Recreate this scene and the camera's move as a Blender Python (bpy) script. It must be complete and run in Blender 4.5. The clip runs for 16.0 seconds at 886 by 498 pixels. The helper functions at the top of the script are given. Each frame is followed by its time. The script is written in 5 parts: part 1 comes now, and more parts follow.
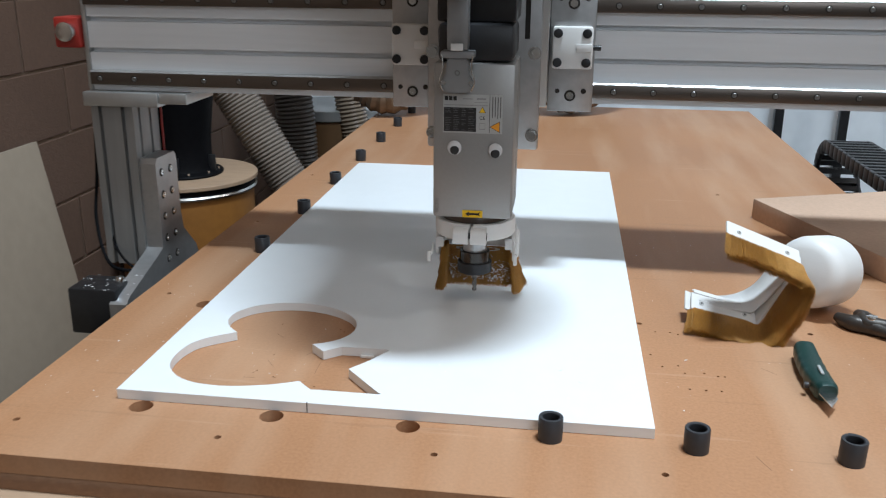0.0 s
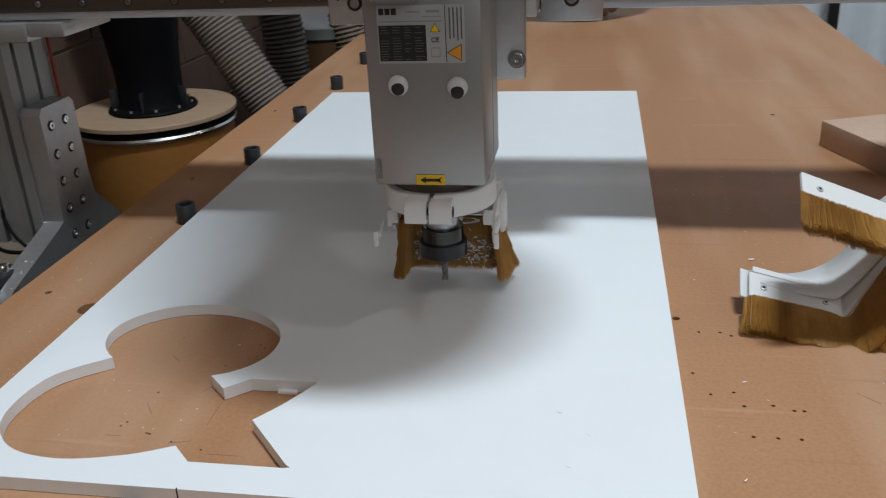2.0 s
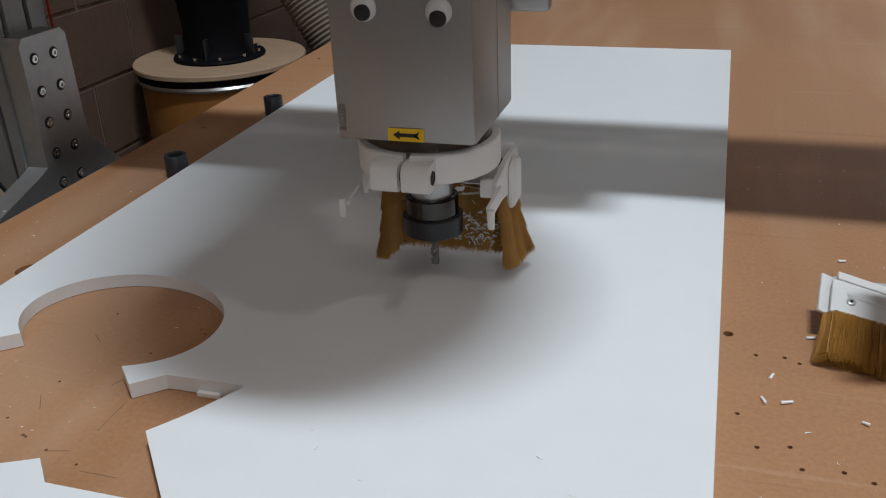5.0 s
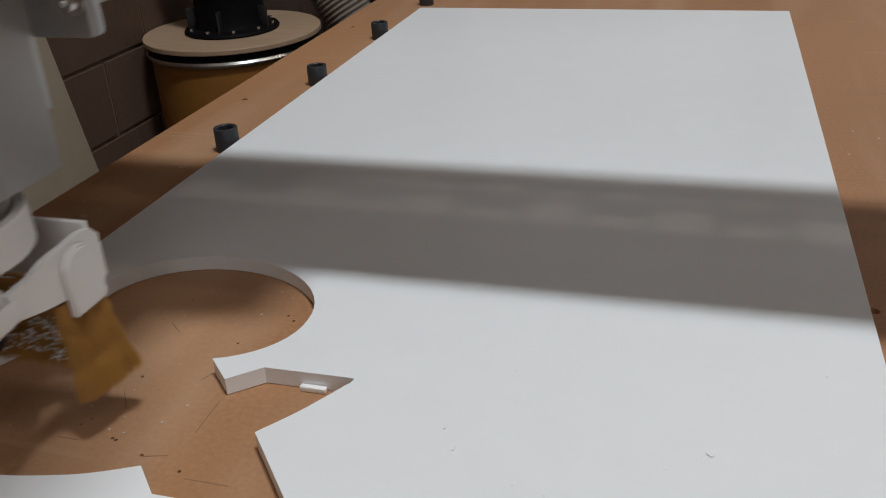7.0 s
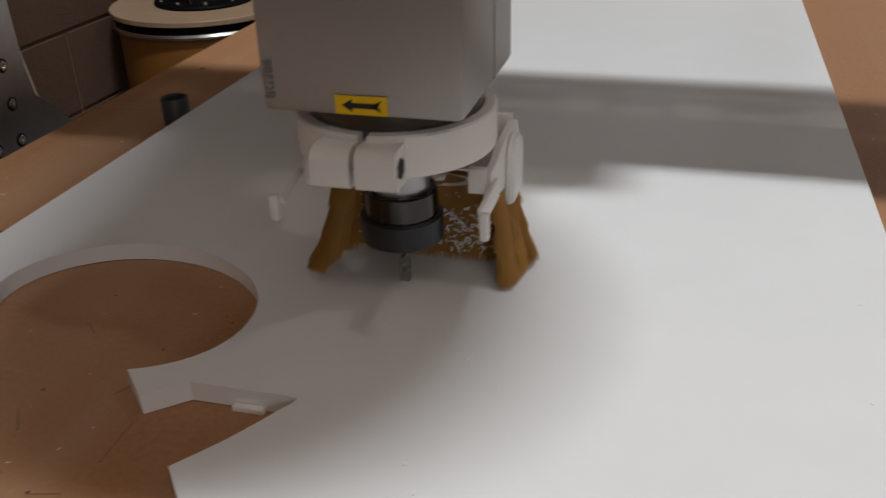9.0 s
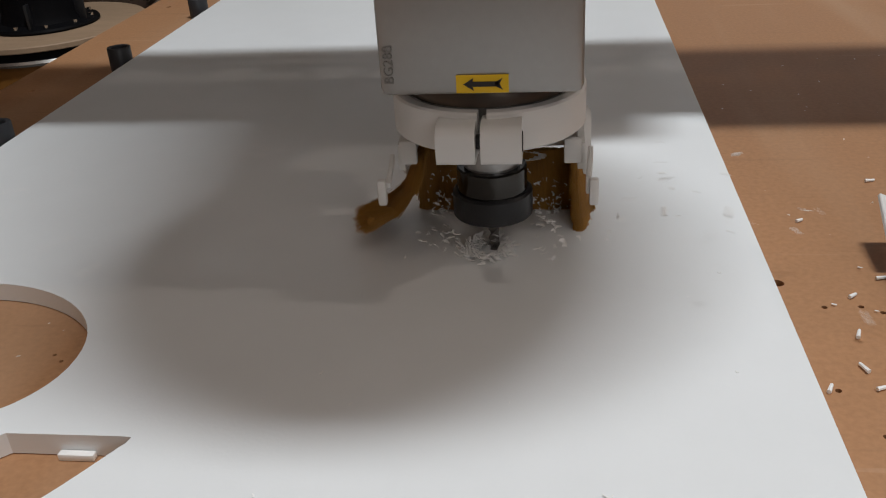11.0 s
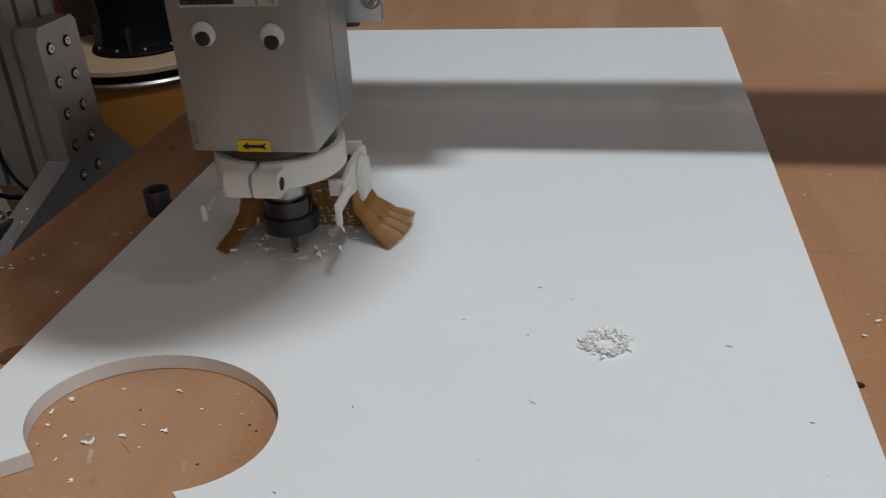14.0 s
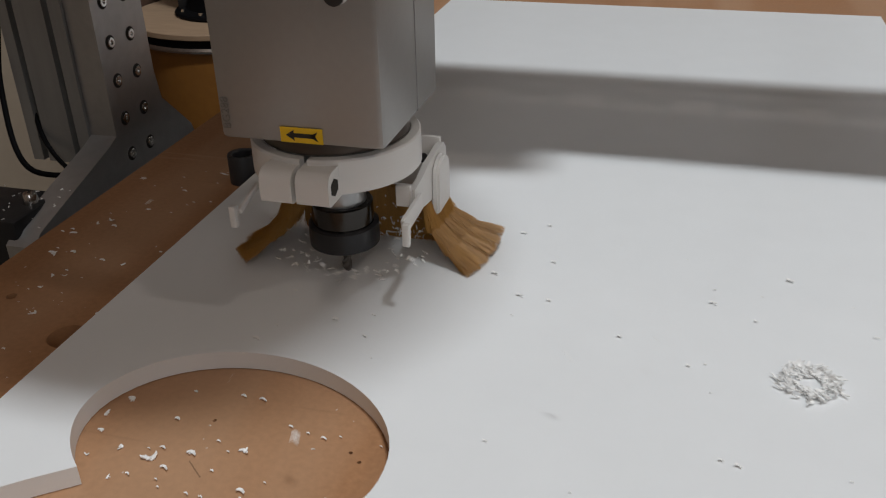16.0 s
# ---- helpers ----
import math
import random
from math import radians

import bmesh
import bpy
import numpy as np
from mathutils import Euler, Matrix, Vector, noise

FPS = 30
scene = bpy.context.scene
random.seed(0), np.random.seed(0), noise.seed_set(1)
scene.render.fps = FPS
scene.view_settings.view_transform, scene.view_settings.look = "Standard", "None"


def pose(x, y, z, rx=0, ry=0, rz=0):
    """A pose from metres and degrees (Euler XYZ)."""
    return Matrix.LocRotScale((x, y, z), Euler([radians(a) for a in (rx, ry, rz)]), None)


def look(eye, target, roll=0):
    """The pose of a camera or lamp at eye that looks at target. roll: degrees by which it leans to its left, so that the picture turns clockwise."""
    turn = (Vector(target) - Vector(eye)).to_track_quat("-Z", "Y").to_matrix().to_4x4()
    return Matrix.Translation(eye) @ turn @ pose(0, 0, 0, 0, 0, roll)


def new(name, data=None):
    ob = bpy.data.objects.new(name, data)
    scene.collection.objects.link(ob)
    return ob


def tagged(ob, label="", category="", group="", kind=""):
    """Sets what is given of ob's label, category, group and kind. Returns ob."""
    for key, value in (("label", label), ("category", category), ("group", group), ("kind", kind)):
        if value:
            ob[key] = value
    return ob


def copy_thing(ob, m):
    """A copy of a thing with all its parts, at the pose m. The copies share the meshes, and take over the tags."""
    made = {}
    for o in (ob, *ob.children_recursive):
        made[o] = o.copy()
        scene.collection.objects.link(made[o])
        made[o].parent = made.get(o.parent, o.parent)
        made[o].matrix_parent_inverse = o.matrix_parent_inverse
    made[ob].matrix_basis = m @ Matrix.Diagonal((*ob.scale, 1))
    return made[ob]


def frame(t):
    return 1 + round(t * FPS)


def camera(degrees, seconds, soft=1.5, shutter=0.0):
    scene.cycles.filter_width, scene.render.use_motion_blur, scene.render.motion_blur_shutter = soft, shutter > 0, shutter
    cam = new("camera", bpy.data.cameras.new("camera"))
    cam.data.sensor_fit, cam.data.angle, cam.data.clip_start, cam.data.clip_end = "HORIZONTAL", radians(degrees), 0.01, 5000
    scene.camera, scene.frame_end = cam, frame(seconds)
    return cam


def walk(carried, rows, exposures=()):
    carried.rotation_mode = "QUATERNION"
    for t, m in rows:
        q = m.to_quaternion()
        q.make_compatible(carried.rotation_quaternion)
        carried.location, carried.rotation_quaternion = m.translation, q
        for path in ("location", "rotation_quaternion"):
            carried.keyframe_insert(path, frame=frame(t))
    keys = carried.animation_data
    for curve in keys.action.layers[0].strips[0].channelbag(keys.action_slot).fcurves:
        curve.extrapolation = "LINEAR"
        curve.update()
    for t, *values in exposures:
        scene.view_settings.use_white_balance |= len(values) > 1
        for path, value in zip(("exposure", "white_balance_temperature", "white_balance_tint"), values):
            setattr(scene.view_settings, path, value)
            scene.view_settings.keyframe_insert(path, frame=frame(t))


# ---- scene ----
cam = camera(53.1, 16.0, soft=1.1, shutter=0.3)
PATH = [
    (0, (0.497, -0.866, 0.485), (0.241, 1.02, -0.13), 0.5),
    (0.5, (0.449, -0.694, 0.457), (0.288, 1.184, -0.21), 0.0),
    (1, (0.427, -0.578, 0.433), (0.31, 1.286, -0.282), -0.8),
    (1.5, (0.447, -0.517, 0.425), (0.318, 1.328, -0.335), -1.2),
    (2, (0.53, -0.497, 0.436), (0.201, 1.307, -0.364), -2.8),
    (2.5, (0.583, -0.488, 0.434), (0.103, 1.273, -0.381), -2.9),
    (3, (0.61, -0.468, 0.431), (0.078, 1.274, -0.394), -2.6),
    (3.5, (0.622, -0.427, 0.417), (0.038, 1.296, -0.414), -2.3),
    (6, (0.531, -0.268, 0.342), (0.003, 1.449, -0.537), -3.0),
    (6.5, (0.497, -0.271, 0.34), (-0.026, 1.44, -0.552), -3.3),
    (7, (0.487, -0.271, 0.337), (-0.044, 1.432, -0.566), -3.2),
    (7.5, (0.482, -0.269, 0.34), (-0.066, 1.426, -0.569), -2.9),
    (8, (0.471, -0.263, 0.337), (-0.1, 1.423, -0.576), -2.6),
    (8.5, (0.456, -0.229, 0.316), (-0.115, 1.455, -0.6), -2.3),
    (9, (0.469, -0.18, 0.294), (-0.024, 1.518, -0.64), -1.8),
    (9.2, (0.477, -0.165, 0.286), (0.049, 1.545, -0.659), -2.4),
    (11.3, (0.49, -0.149, 0.274), (0.245, 1.607, -0.651), -3.6),
    (11.5, (0.492, -0.153, 0.282), (0.258, 1.606, -0.64), -3.5),
    (12, (0.486, -0.171, 0.31), (0.288, 1.594, -0.611), -3.0),
    (12.5, (0.483, -0.2, 0.36), (0.282, 1.554, -0.579), -3.1),
    (13, (0.471, -0.216, 0.386), (0.227, 1.53, -0.558), -3.7),
    (13.5, (0.46, -0.212, 0.389), (0.173, 1.528, -0.556), -3.5),
    (14, (0.44, -0.208, 0.387), (0.084, 1.519, -0.557), -3.5),
    (14.5, (0.427, -0.198, 0.387), (0.029, 1.519, -0.558), -3.0),
    (15, (0.419, -0.179, 0.381), (-0.018, 1.523, -0.573), -2.5),
    (15.5, (0.4, -0.164, 0.359), (-0.062, 1.533, -0.594), -2.2),
    (16, (0.356, -0.103, 0.323), (-0.124, 1.59, -0.627), -1.3),
]
walk(cam, [(t, look(eye, target, roll)) for t, eye, target, roll in PATH],
     exposures=[(0, 0.90, 5950, 8), (0.5, 0.73, 6000, 8.5), (1.0, 0.56, 6100, 9.5), (1.5, 0.42, 6150, 10), (2.5, 0.30, 6250, 10), (3.5, 0.21, 6300, 11), (6.0, 0.06, 6450, 12), (6.5, 0.02, 6500, 12), (7.0, 0.00, 6850, 15), (7.5, -0.01, 6950, 16), (9.0, 0.04, 7100, 17), (11.5, 0.11, 6800, 14), (12.5, 0.00, 6650, 13), (14.0, -0.14, 6750, 14), (16.0, -0.04, 6900, 15)])

# ---- world, lights ----
world = bpy.data.worlds.new("world")
scene.world = world
world.use_nodes = True
world.node_tree.nodes["Background"].inputs[0].default_value = (0.9, 0.93, 1.0, 1)
world.node_tree.nodes["Background"].inputs[1].default_value = 0.006


def tube(name, x, y, z, length, width, watts, colour):
    """A rectangular area lamp, long along x, that shines down until it is turned."""
    data = bpy.data.lights.new(name, "AREA")
    data.shape, data.size, data.size_y, data.energy, data.color = "RECTANGLE", length, width, watts, colour
    ob = new(name, data)
    ob.location = (x, y, z)
    return ob


# main ceiling tube, placed by the beam's shadow
tube("ceiling_tube", 1.30, -0.10, 5.0, 0.95, 0.36, 165, (0.84, 0.94, 1.0))
tube("ceiling_bulb", 5.00, 0.20, 5.0, 0.13, 0.11, 34, (1.0, 0.92, 0.84))
# unseen fill lamp, added to brighten the plastic sheeting at the back
tube("ceiling_tube", 4.5, 2.6, 5.0, 1.2, 0.25, 9, (1.0, 0.93, 0.86))
# cool fill lamp, added low in front to lift upright faces and shadows
window_light = tube("window_light", 3.0, -5.2, 2.4, 1.8, 1.4, 28, (0.90, 0.95, 1.0))
window_light.rotation_euler = look((3.0, -5.2, 2.4), (0.5, 0.5, 0.25)).to_euler()
# wide warm fill, added overhead to lighten the shadows on the sheet
far_fill = tube("ceiling_tube", 2.2, -3.4, 4.9, 3.2, 1.4, 36, (1.0, 0.935, 0.87))
far_fill.rotation_euler = look((2.2, -3.4, 4.9), (0.5, 0.5, 0.2)).to_euler()


# ---- materials ----
def mat(name, base, rough=0.5, metal=0.0, vary=0.12, scale=40.0, coarse=4.0, bump=0.0, bump_scale=200.0, tint=None, stretch=(1, 1, 1), spec=0.5, random_amt=0.0):
    """A surface: base colour varied at a fine and a coarse scale, uneven gloss, and fine relief."""
    m = bpy.data.materials.new(name)
    m.use_nodes = True
    nt = m.node_tree
    b = nt.nodes["Principled BSDF"]
    b.inputs["Roughness"].default_value, b.inputs["Metallic"].default_value = rough, metal
    b.inputs["Specular IOR Level"].default_value = spec
    tc = nt.nodes.new("ShaderNodeTexCoord")
    mp = nt.nodes.new("ShaderNodeMapping")
    mp.inputs["Scale"].default_value = stretch
    nt.links.new(tc.outputs["Object"], mp.inputs[0])

    def noise_tex(s, detail=4.0):
        n = nt.nodes.new("ShaderNodeTexNoise")
        n.inputs["Scale"].default_value, n.inputs["Detail"].default_value = s, detail
        nt.links.new(mp.outputs[0], n.inputs["Vector"])
        return n

    n1, n2 = noise_tex(scale), noise_tex(coarse, 3.0)
    add = nt.nodes.new("ShaderNodeMath")
    add.operation = "MULTIPLY_ADD"
    add.inputs[1].default_value = 0.5
    half = nt.nodes.new("ShaderNodeMath")
    half.operation = "MULTIPLY"
    half.inputs[1].default_value = 0.5
    nt.links.new(n1.outputs["Fac"], half.inputs[0])
    nt.links.new(n2.outputs["Fac"], add.inputs[0])
    nt.links.new(half.outputs[0], add.inputs[2])
    src = add.outputs[0]
    if random_amt:
        oi = nt.nodes.new("ShaderNodeObjectInfo")
        mr = nt.nodes.new("ShaderNodeMath")
        mr.operation = "MULTIPLY_ADD"
        mr.inputs[1].default_value = random_amt
        nt.links.new(oi.outputs["Random"], mr.inputs[0])
        nt.links.new(src, mr.inputs[2])
        src = mr.outputs[0]
    ramp = nt.nodes.new("ShaderNodeValToRGB")
    lo = [c * (1 - vary) for c in base]
    hi = [min(1, c * (1 + vary)) for c in (tint or base)]
    ramp.color_ramp.elements[0].position, ramp.color_ramp.elements[0].color = 0.3, (*lo, 1)
    ramp.color_ramp.elements[1].position, ramp.color_ramp.elements[1].color = 0.72, (*hi, 1)
    nt.links.new(src, ramp.inputs[0])
    nt.links.new(ramp.outputs[0], b.inputs["Base Color"])
    rr = nt.nodes.new("ShaderNodeMapRange")
    rr.inputs["To Min"].default_value, rr.inputs["To Max"].default_value = max(0, rough - 0.1), min(1, rough + 0.1)
    nt.links.new(n2.outputs["Fac"], rr.inputs[0])
    nt.links.new(rr.outputs[0], b.inputs["Roughness"])
    if bump:
        n3 = noise_tex(bump_scale, 5.0)
        bp = nt.nodes.new("ShaderNodeBump")
        bp.inputs["Strength"].default_value, bp.inputs["Distance"].default_value = bump, 0.002
        nt.links.new(n3.outputs["Fac"], bp.inputs["Height"])
        nt.links.new(bp.outputs[0], b.inputs["Normal"])
    return m


MDF = mat("mdf_spoilboard", (0.352, 0.170, 0.078), 0.55, 0, 0.10, 260, 1.6, 0.05, 900, tint=(0.420, 0.213, 0.103))


def wear(m):
    """Broad pale wipe marks that run askew, and thin scratches across them."""
    nt = m.node_tree
    bsdf = nt.nodes["Principled BSDF"]
    base = bsdf.inputs["Base Color"].links[0].from_socket
    tc = nt.nodes.new("ShaderNodeTexCoord")
    for turn, stretch, scale, lo, hi, fac, colour in ((32, (7.0, 0.9, 1), 1.6, 0.45, 0.68, 0.40, (0.53, 0.345, 0.220, 1)), (4, (1.2, 26.0, 1), 3.0, 0.66, 0.70, 0.20, (0.22, 0.11, 0.055, 1)), (86, (1.2, 30.0, 1), 2.6, 0.67, 0.71, 0.18, (0.60, 0.42, 0.29, 1))):
        mp = nt.nodes.new("ShaderNodeMapping")
        mp.inputs["Rotation"].default_value = (0, 0, radians(turn))
        mp.inputs["Scale"].default_value = stretch
        nt.links.new(tc.outputs["Object"], mp.inputs[0])
        n = nt.nodes.new("ShaderNodeTexNoise")
        n.inputs["Scale"].default_value, n.inputs["Detail"].default_value = scale, 3.0
        nt.links.new(mp.outputs[0], n.inputs["Vector"])
        r = nt.nodes.new("ShaderNodeMapRange")
        r.inputs["From Min"].default_value, r.inputs["From Max"].default_value, r.inputs["To Max"].default_value = lo, hi, fac
        nt.links.new(n.outputs["Fac"], r.inputs[0])
        mx = nt.nodes.new("ShaderNodeMixRGB")
        mx.inputs[2].default_value = colour
        nt.links.new(r.outputs[0], mx.inputs[0])
        nt.links.new(base, mx.inputs[1])
        base = mx.outputs[0]
    nt.links.new(base, bsdf.inputs["Base Color"])


wear(MDF)
MDF_EDGE = mat("mdf_edge", (0.27, 0.15, 0.085), 0.8, 0, 0.2, 120, 6, 0.4, 300)
MDF_PINK = mat("mdf_block", (0.56, 0.385, 0.275), 0.75, 0, 0.1, 120, 5, 0.2, 400)
PLY = mat("plywood", (0.44, 0.30, 0.195), 0.6, 0, 0.15, 60, 4, 0.2, 200, stretch=(0.3, 1.5, 1))
PVC = mat("white_pvc_sheet", (0.80, 0.82, 0.83), 0.38, 0, 0.02, 30, 2, 0.05, 500)
CHIP = mat("white_pvc_chip", (0.90, 0.90, 0.89), 0.5, 0, 0.04, 200, 20)
PRINT = mat("white_printed_plastic", (0.72, 0.71, 0.69), 0.42, 0, 0.04, 60, 8, 0.07, 900, stretch=(0.05, 0.05, 1))
ALU = mat("anodised_aluminium", (0.46, 0.46, 0.45), 0.42, 0.85, 0.06, 120, 5, 0.08, 700, stretch=(1, 1, 0.06))
# ALU made darker for the upright, with its shade put into the colour
UPRIGHT = mat("shaded_extruded_aluminium", (0.31, 0.31, 0.305), 0.5, 0.6, 0.12, 120, 5, 0.08, 700, stretch=(1, 1, 0.06))
ALU_BEAM = mat("extruded_aluminium", (0.74, 0.76, 0.78), 0.42, 0.30, 0.05, 150, 5, 0.06, 700, stretch=(0.05, 1, 1))
PLATE = mat("machined_plate", (0.42, 0.42, 0.42), 0.38, 0.85, 0.12, 90, 8, 0.1, 500)
BODY = mat("spindle_grey_metal", (0.34, 0.333, 0.320), 0.40, 0.55, 0.04, 200, 4, 0.06, 1500)
STEEL = mat("bright_steel", (0.65, 0.64, 0.62), 0.22, 1.0, 0.08, 100, 10)
DARK_STEEL = mat("ground_rail_steel", (0.13, 0.110, 0.095), 0.34, 0.9, 0.15, 90, 6, 0.05, 400, stretch=(0.1, 1, 1))
DARK_POLISH = mat("dark_polished_steel", (0.05, 0.046, 0.042), 0.16, 0.9, 0.15, 90, 6, 0.03, 400)
BLACK = mat("black_plastic", (0.018, 0.018, 0.02), 0.42, 0, 0.2, 80, 8, 0.1, 500)
CYCLONE = mat("black_moulded_plastic", (0.006, 0.006, 0.007), 0.5, 0, 0.2, 60, 8, 0.1, 400, spec=0.06)
BLACK_METAL = mat("black_oxide", (0.03, 0.03, 0.032), 0.35, 0.5, 0.2, 80, 8, 0.1, 400)
GREY_PVC = mat("grey_pvc_pipe", (0.030, 0.032, 0.037), 0.45, 0, 0.2, 80, 10, 0.1, 300)
BRISTLE = mat("tan_bristle", (0.315, 0.143, 0.027), 0.5, 0, 0.16, 500, 40, 0.1, 800, tint=(0.44, 0.220, 0.046), stretch=(1, 1, 0.1), random_amt=0.15)
# near-black that paints the shade inside holes, bores and slots
RECESS_SHADE = mat("painted_recess_shade", (0.02, 0.016, 0.013), 0.8, 0, 0.2, 50, 5)
CARD = mat("fibre_drum", (0.29, 0.120, 0.022), 0.55, 0, 0.15, 40, 4, 0.1, 200)
BLOCK_WALL = mat("painted_block", (0.112, 0.064, 0.042), 0.85, 0, 0.14, 60, 3, 0.8, 160, random_amt=0.12)
MORTAR = mat("mortar", (0.26, 0.185, 0.135), 0.9, 0, 0.2, 80, 5, 0.6, 200)
PANEL = mat("cream_panel", (0.31, 0.248, 0.185), 0.6, 0, 0.08, 30, 2, 0.1, 200)
CONCRETE = mat("concrete_floor", (0.09, 0.08, 0.07), 0.8, 0, 0.3, 25, 2, 0.4, 80)
WHITE_WALL = mat("painted_wall", (0.30, 0.27, 0.24), 0.8, 0, 0.06, 20, 1.5, 0.2, 120)
SHEET = mat("white_plastic_sheeting", (0.78, 0.82, 0.86), 0.35, 0, 0.08, 12, 2.5, 0.9, 9)
DUCT = mat("ribbed_duct_skin", (0.20, 0.152, 0.110), 0.24, 0, 0.2, 40, 6)
DUCT_PALE = mat("pale_duct_skin", (0.25, 0.205, 0.170), 0.20, 0, 0.12, 40, 6)
CARD_DARK = mat("dark_brown_fibre_drum", (0.11, 0.055, 0.020), 0.6, 0, 0.15, 40, 4, 0.1, 200)
DUCT_DARK = mat("grey_duct_skin", (0.07, 0.060, 0.053), 0.3, 0, 0.15, 40, 6)
YELLOW = mat("yellow_sticker", (0.80, 0.50, 0.01), 0.4, 0, 0.04, 60, 10)
ORANGE = mat("orange_sticker", (0.75, 0.30, 0.02), 0.4, 0, 0.04, 60, 10)
LABEL_GREY = mat("silver_label", (0.50, 0.50, 0.49), 0.35, 0.3, 0.04, 60, 10)
INK = mat("black_ink", (0.015, 0.014, 0.014), 0.5, 0, 0.1, 80, 10)
INK_GREY = mat("grey_ink", (0.31, 0.305, 0.30), 0.5, 0, 0.05, 80, 10)
STAMP = mat("stamped_grey", (0.262, 0.256, 0.247), 0.42, 0.5, 0.08, 80, 10)
PLUG_GREY = mat("grey_die_cast", (0.25, 0.25, 0.25), 0.45, 0.25, 0.08, 90, 8, 0.1, 500)
INK_DIM = mat("worn_print", (0.12, 0.118, 0.116), 0.5, 0, 0.1, 80, 10)
EYE_WHITE = mat("eye_white", (0.60, 0.595, 0.60), 0.12, 0, 0.01, 30, 5)
GREEN = mat("green_rubber", (0.004, 0.034, 0.030), 0.38, 0, 0.25, 150, 15, 0.3, 500)
RED = mat("red_plastic", (0.30, 0.022, 0.014), 0.4, 0, 0.1, 50, 10)
TOOL_STEEL = mat("tool_steel", (0.22, 0.21, 0.20), 0.35, 0.9, 0.3, 80, 15, 0.1, 300)
PLIER_STEEL = mat("worn_dark_steel", (0.075, 0.068, 0.062), 0.4, 0.7, 0.3, 80, 15, 0.15, 300)
GREY_PAINT = mat("grey_cabinet_paint", (0.36, 0.37, 0.38), 0.5, 0, 0.06, 40, 4, 0.1, 200)


# ---- mesh helpers ----
def box(bm, x0, x1, y0, y1, z0, z1, bevel=0.0, m=None):
    """A box between two corners, with bevelled edges."""
    got = bmesh.ops.create_cube(bm, size=1.0)["verts"]
    for v in got:
        v.co = Vector((x0 + (v.co.x + 0.5) * (x1 - x0), y0 + (v.co.y + 0.5) * (y1 - y0), z0 + (v.co.z + 0.5) * (z1 - z0)))
    if m is not None:
        bmesh.ops.transform(bm, matrix=m, verts=got)
    if bevel:
        edges = list({e for v in got for e in v.link_edges})
        bmesh.ops.bevel(bm, geom=edges, offset=bevel, segments=2, affect="EDGES", profile=0.5)
    return bm


def rod(bm, a, b, r, r2=None, n=24, cap=True, bevel=0.0):
    """A round bar from a to b."""
    a, b = Vector(a), Vector(b)
    turn = (b - a).to_track_quat("Z", "Y").to_matrix().to_4x4()
    m = Matrix.Translation((a + b) / 2) @ turn
    got = bmesh.ops.create_cone(bm, cap_ends=cap, segments=n, radius1=r, radius2=r if r2 is None else r2, depth=(b - a).length, matrix=m)["verts"]
    if bevel:
        edges = [e for e in {e for v in got for e in v.link_edges} if any(len(f.verts) > 4 for f in e.link_faces)]
        bmesh.ops.bevel(bm, geom=edges, offset=bevel, segments=2, affect="EDGES", profile=0.5)
    return bm


def lathe(bm, centre, profile, n=40, a0=0.0, a1=360.0):
    """A body of revolution about the vertical through centre; profile: (radius, z) pairs."""
    full = abs(a1 - a0) >= 360
    rings = []
    for i in range(n if full else n + 1):
        a = radians(a0 + (a1 - a0) * i / n)
        rings.append([bm.verts.new((centre[0] + r * math.cos(a), centre[1] + r * math.sin(a), centre[2] + z)) for r, z in profile])
    for i in range(len(rings) if full else len(rings) - 1):
        p, q = rings[i], rings[(i + 1) % len(rings)]
        for k in range(len(profile) - 1):
            bm.faces.new((p[k], q[k], q[k + 1], p[k + 1]))
    if not full:
        bm.faces.new(rings[0]), bm.faces.new(list(reversed(rings[-1])))
    return bm


def sweep(bm, pts, radii, n=16):
    """A round tube along points, with a radius at each."""
    pts = [Vector(p) for p in pts]
    rings, side = [], None
    for i, p in enumerate(pts):
        d = (pts[min(i + 1, len(pts) - 1)] - pts[max(i - 1, 0)]).normalized()
        side = d.orthogonal().normalized() if side is None else (side - d * side.dot(d)).normalized()
        up = d.cross(side)
        r = radii[i] if hasattr(radii, "__len__") else radii
        rings.append([bm.verts.new(p + r * (math.cos(k * math.tau / n) * side + math.sin(k * math.tau / n) * up)) for k in range(n)])
    for p, q in zip(rings, rings[1:]):
        for k in range(n):
            bm.faces.new((p[k], p[(k + 1) % n], q[(k + 1) % n], q[k]))
    bm.faces.new(list(reversed(rings[0]))), bm.faces.new(rings[-1])
    return bm


def curve_through(ctrl, steps=12):
    """Points along a smooth curve through the control points."""
    ctrl = [Vector(c) for c in ctrl]
    out = []
    for i in range(len(ctrl) - 1):
        p0, p1, p2, p3 = ctrl[max(i - 1, 0)], ctrl[i], ctrl[i + 1], ctrl[min(i + 2, len(ctrl) - 1)]
        for k in range(steps):
            u = k / steps
            out.append(0.5 * (2 * p1 + (p2 - p0) * u + (2 * p0 - 5 * p1 + 4 * p2 - p3) * u * u + (3 * p1 - 3 * p2 + p3 - p0) * u ** 3))
    return out + [ctrl[-1]]


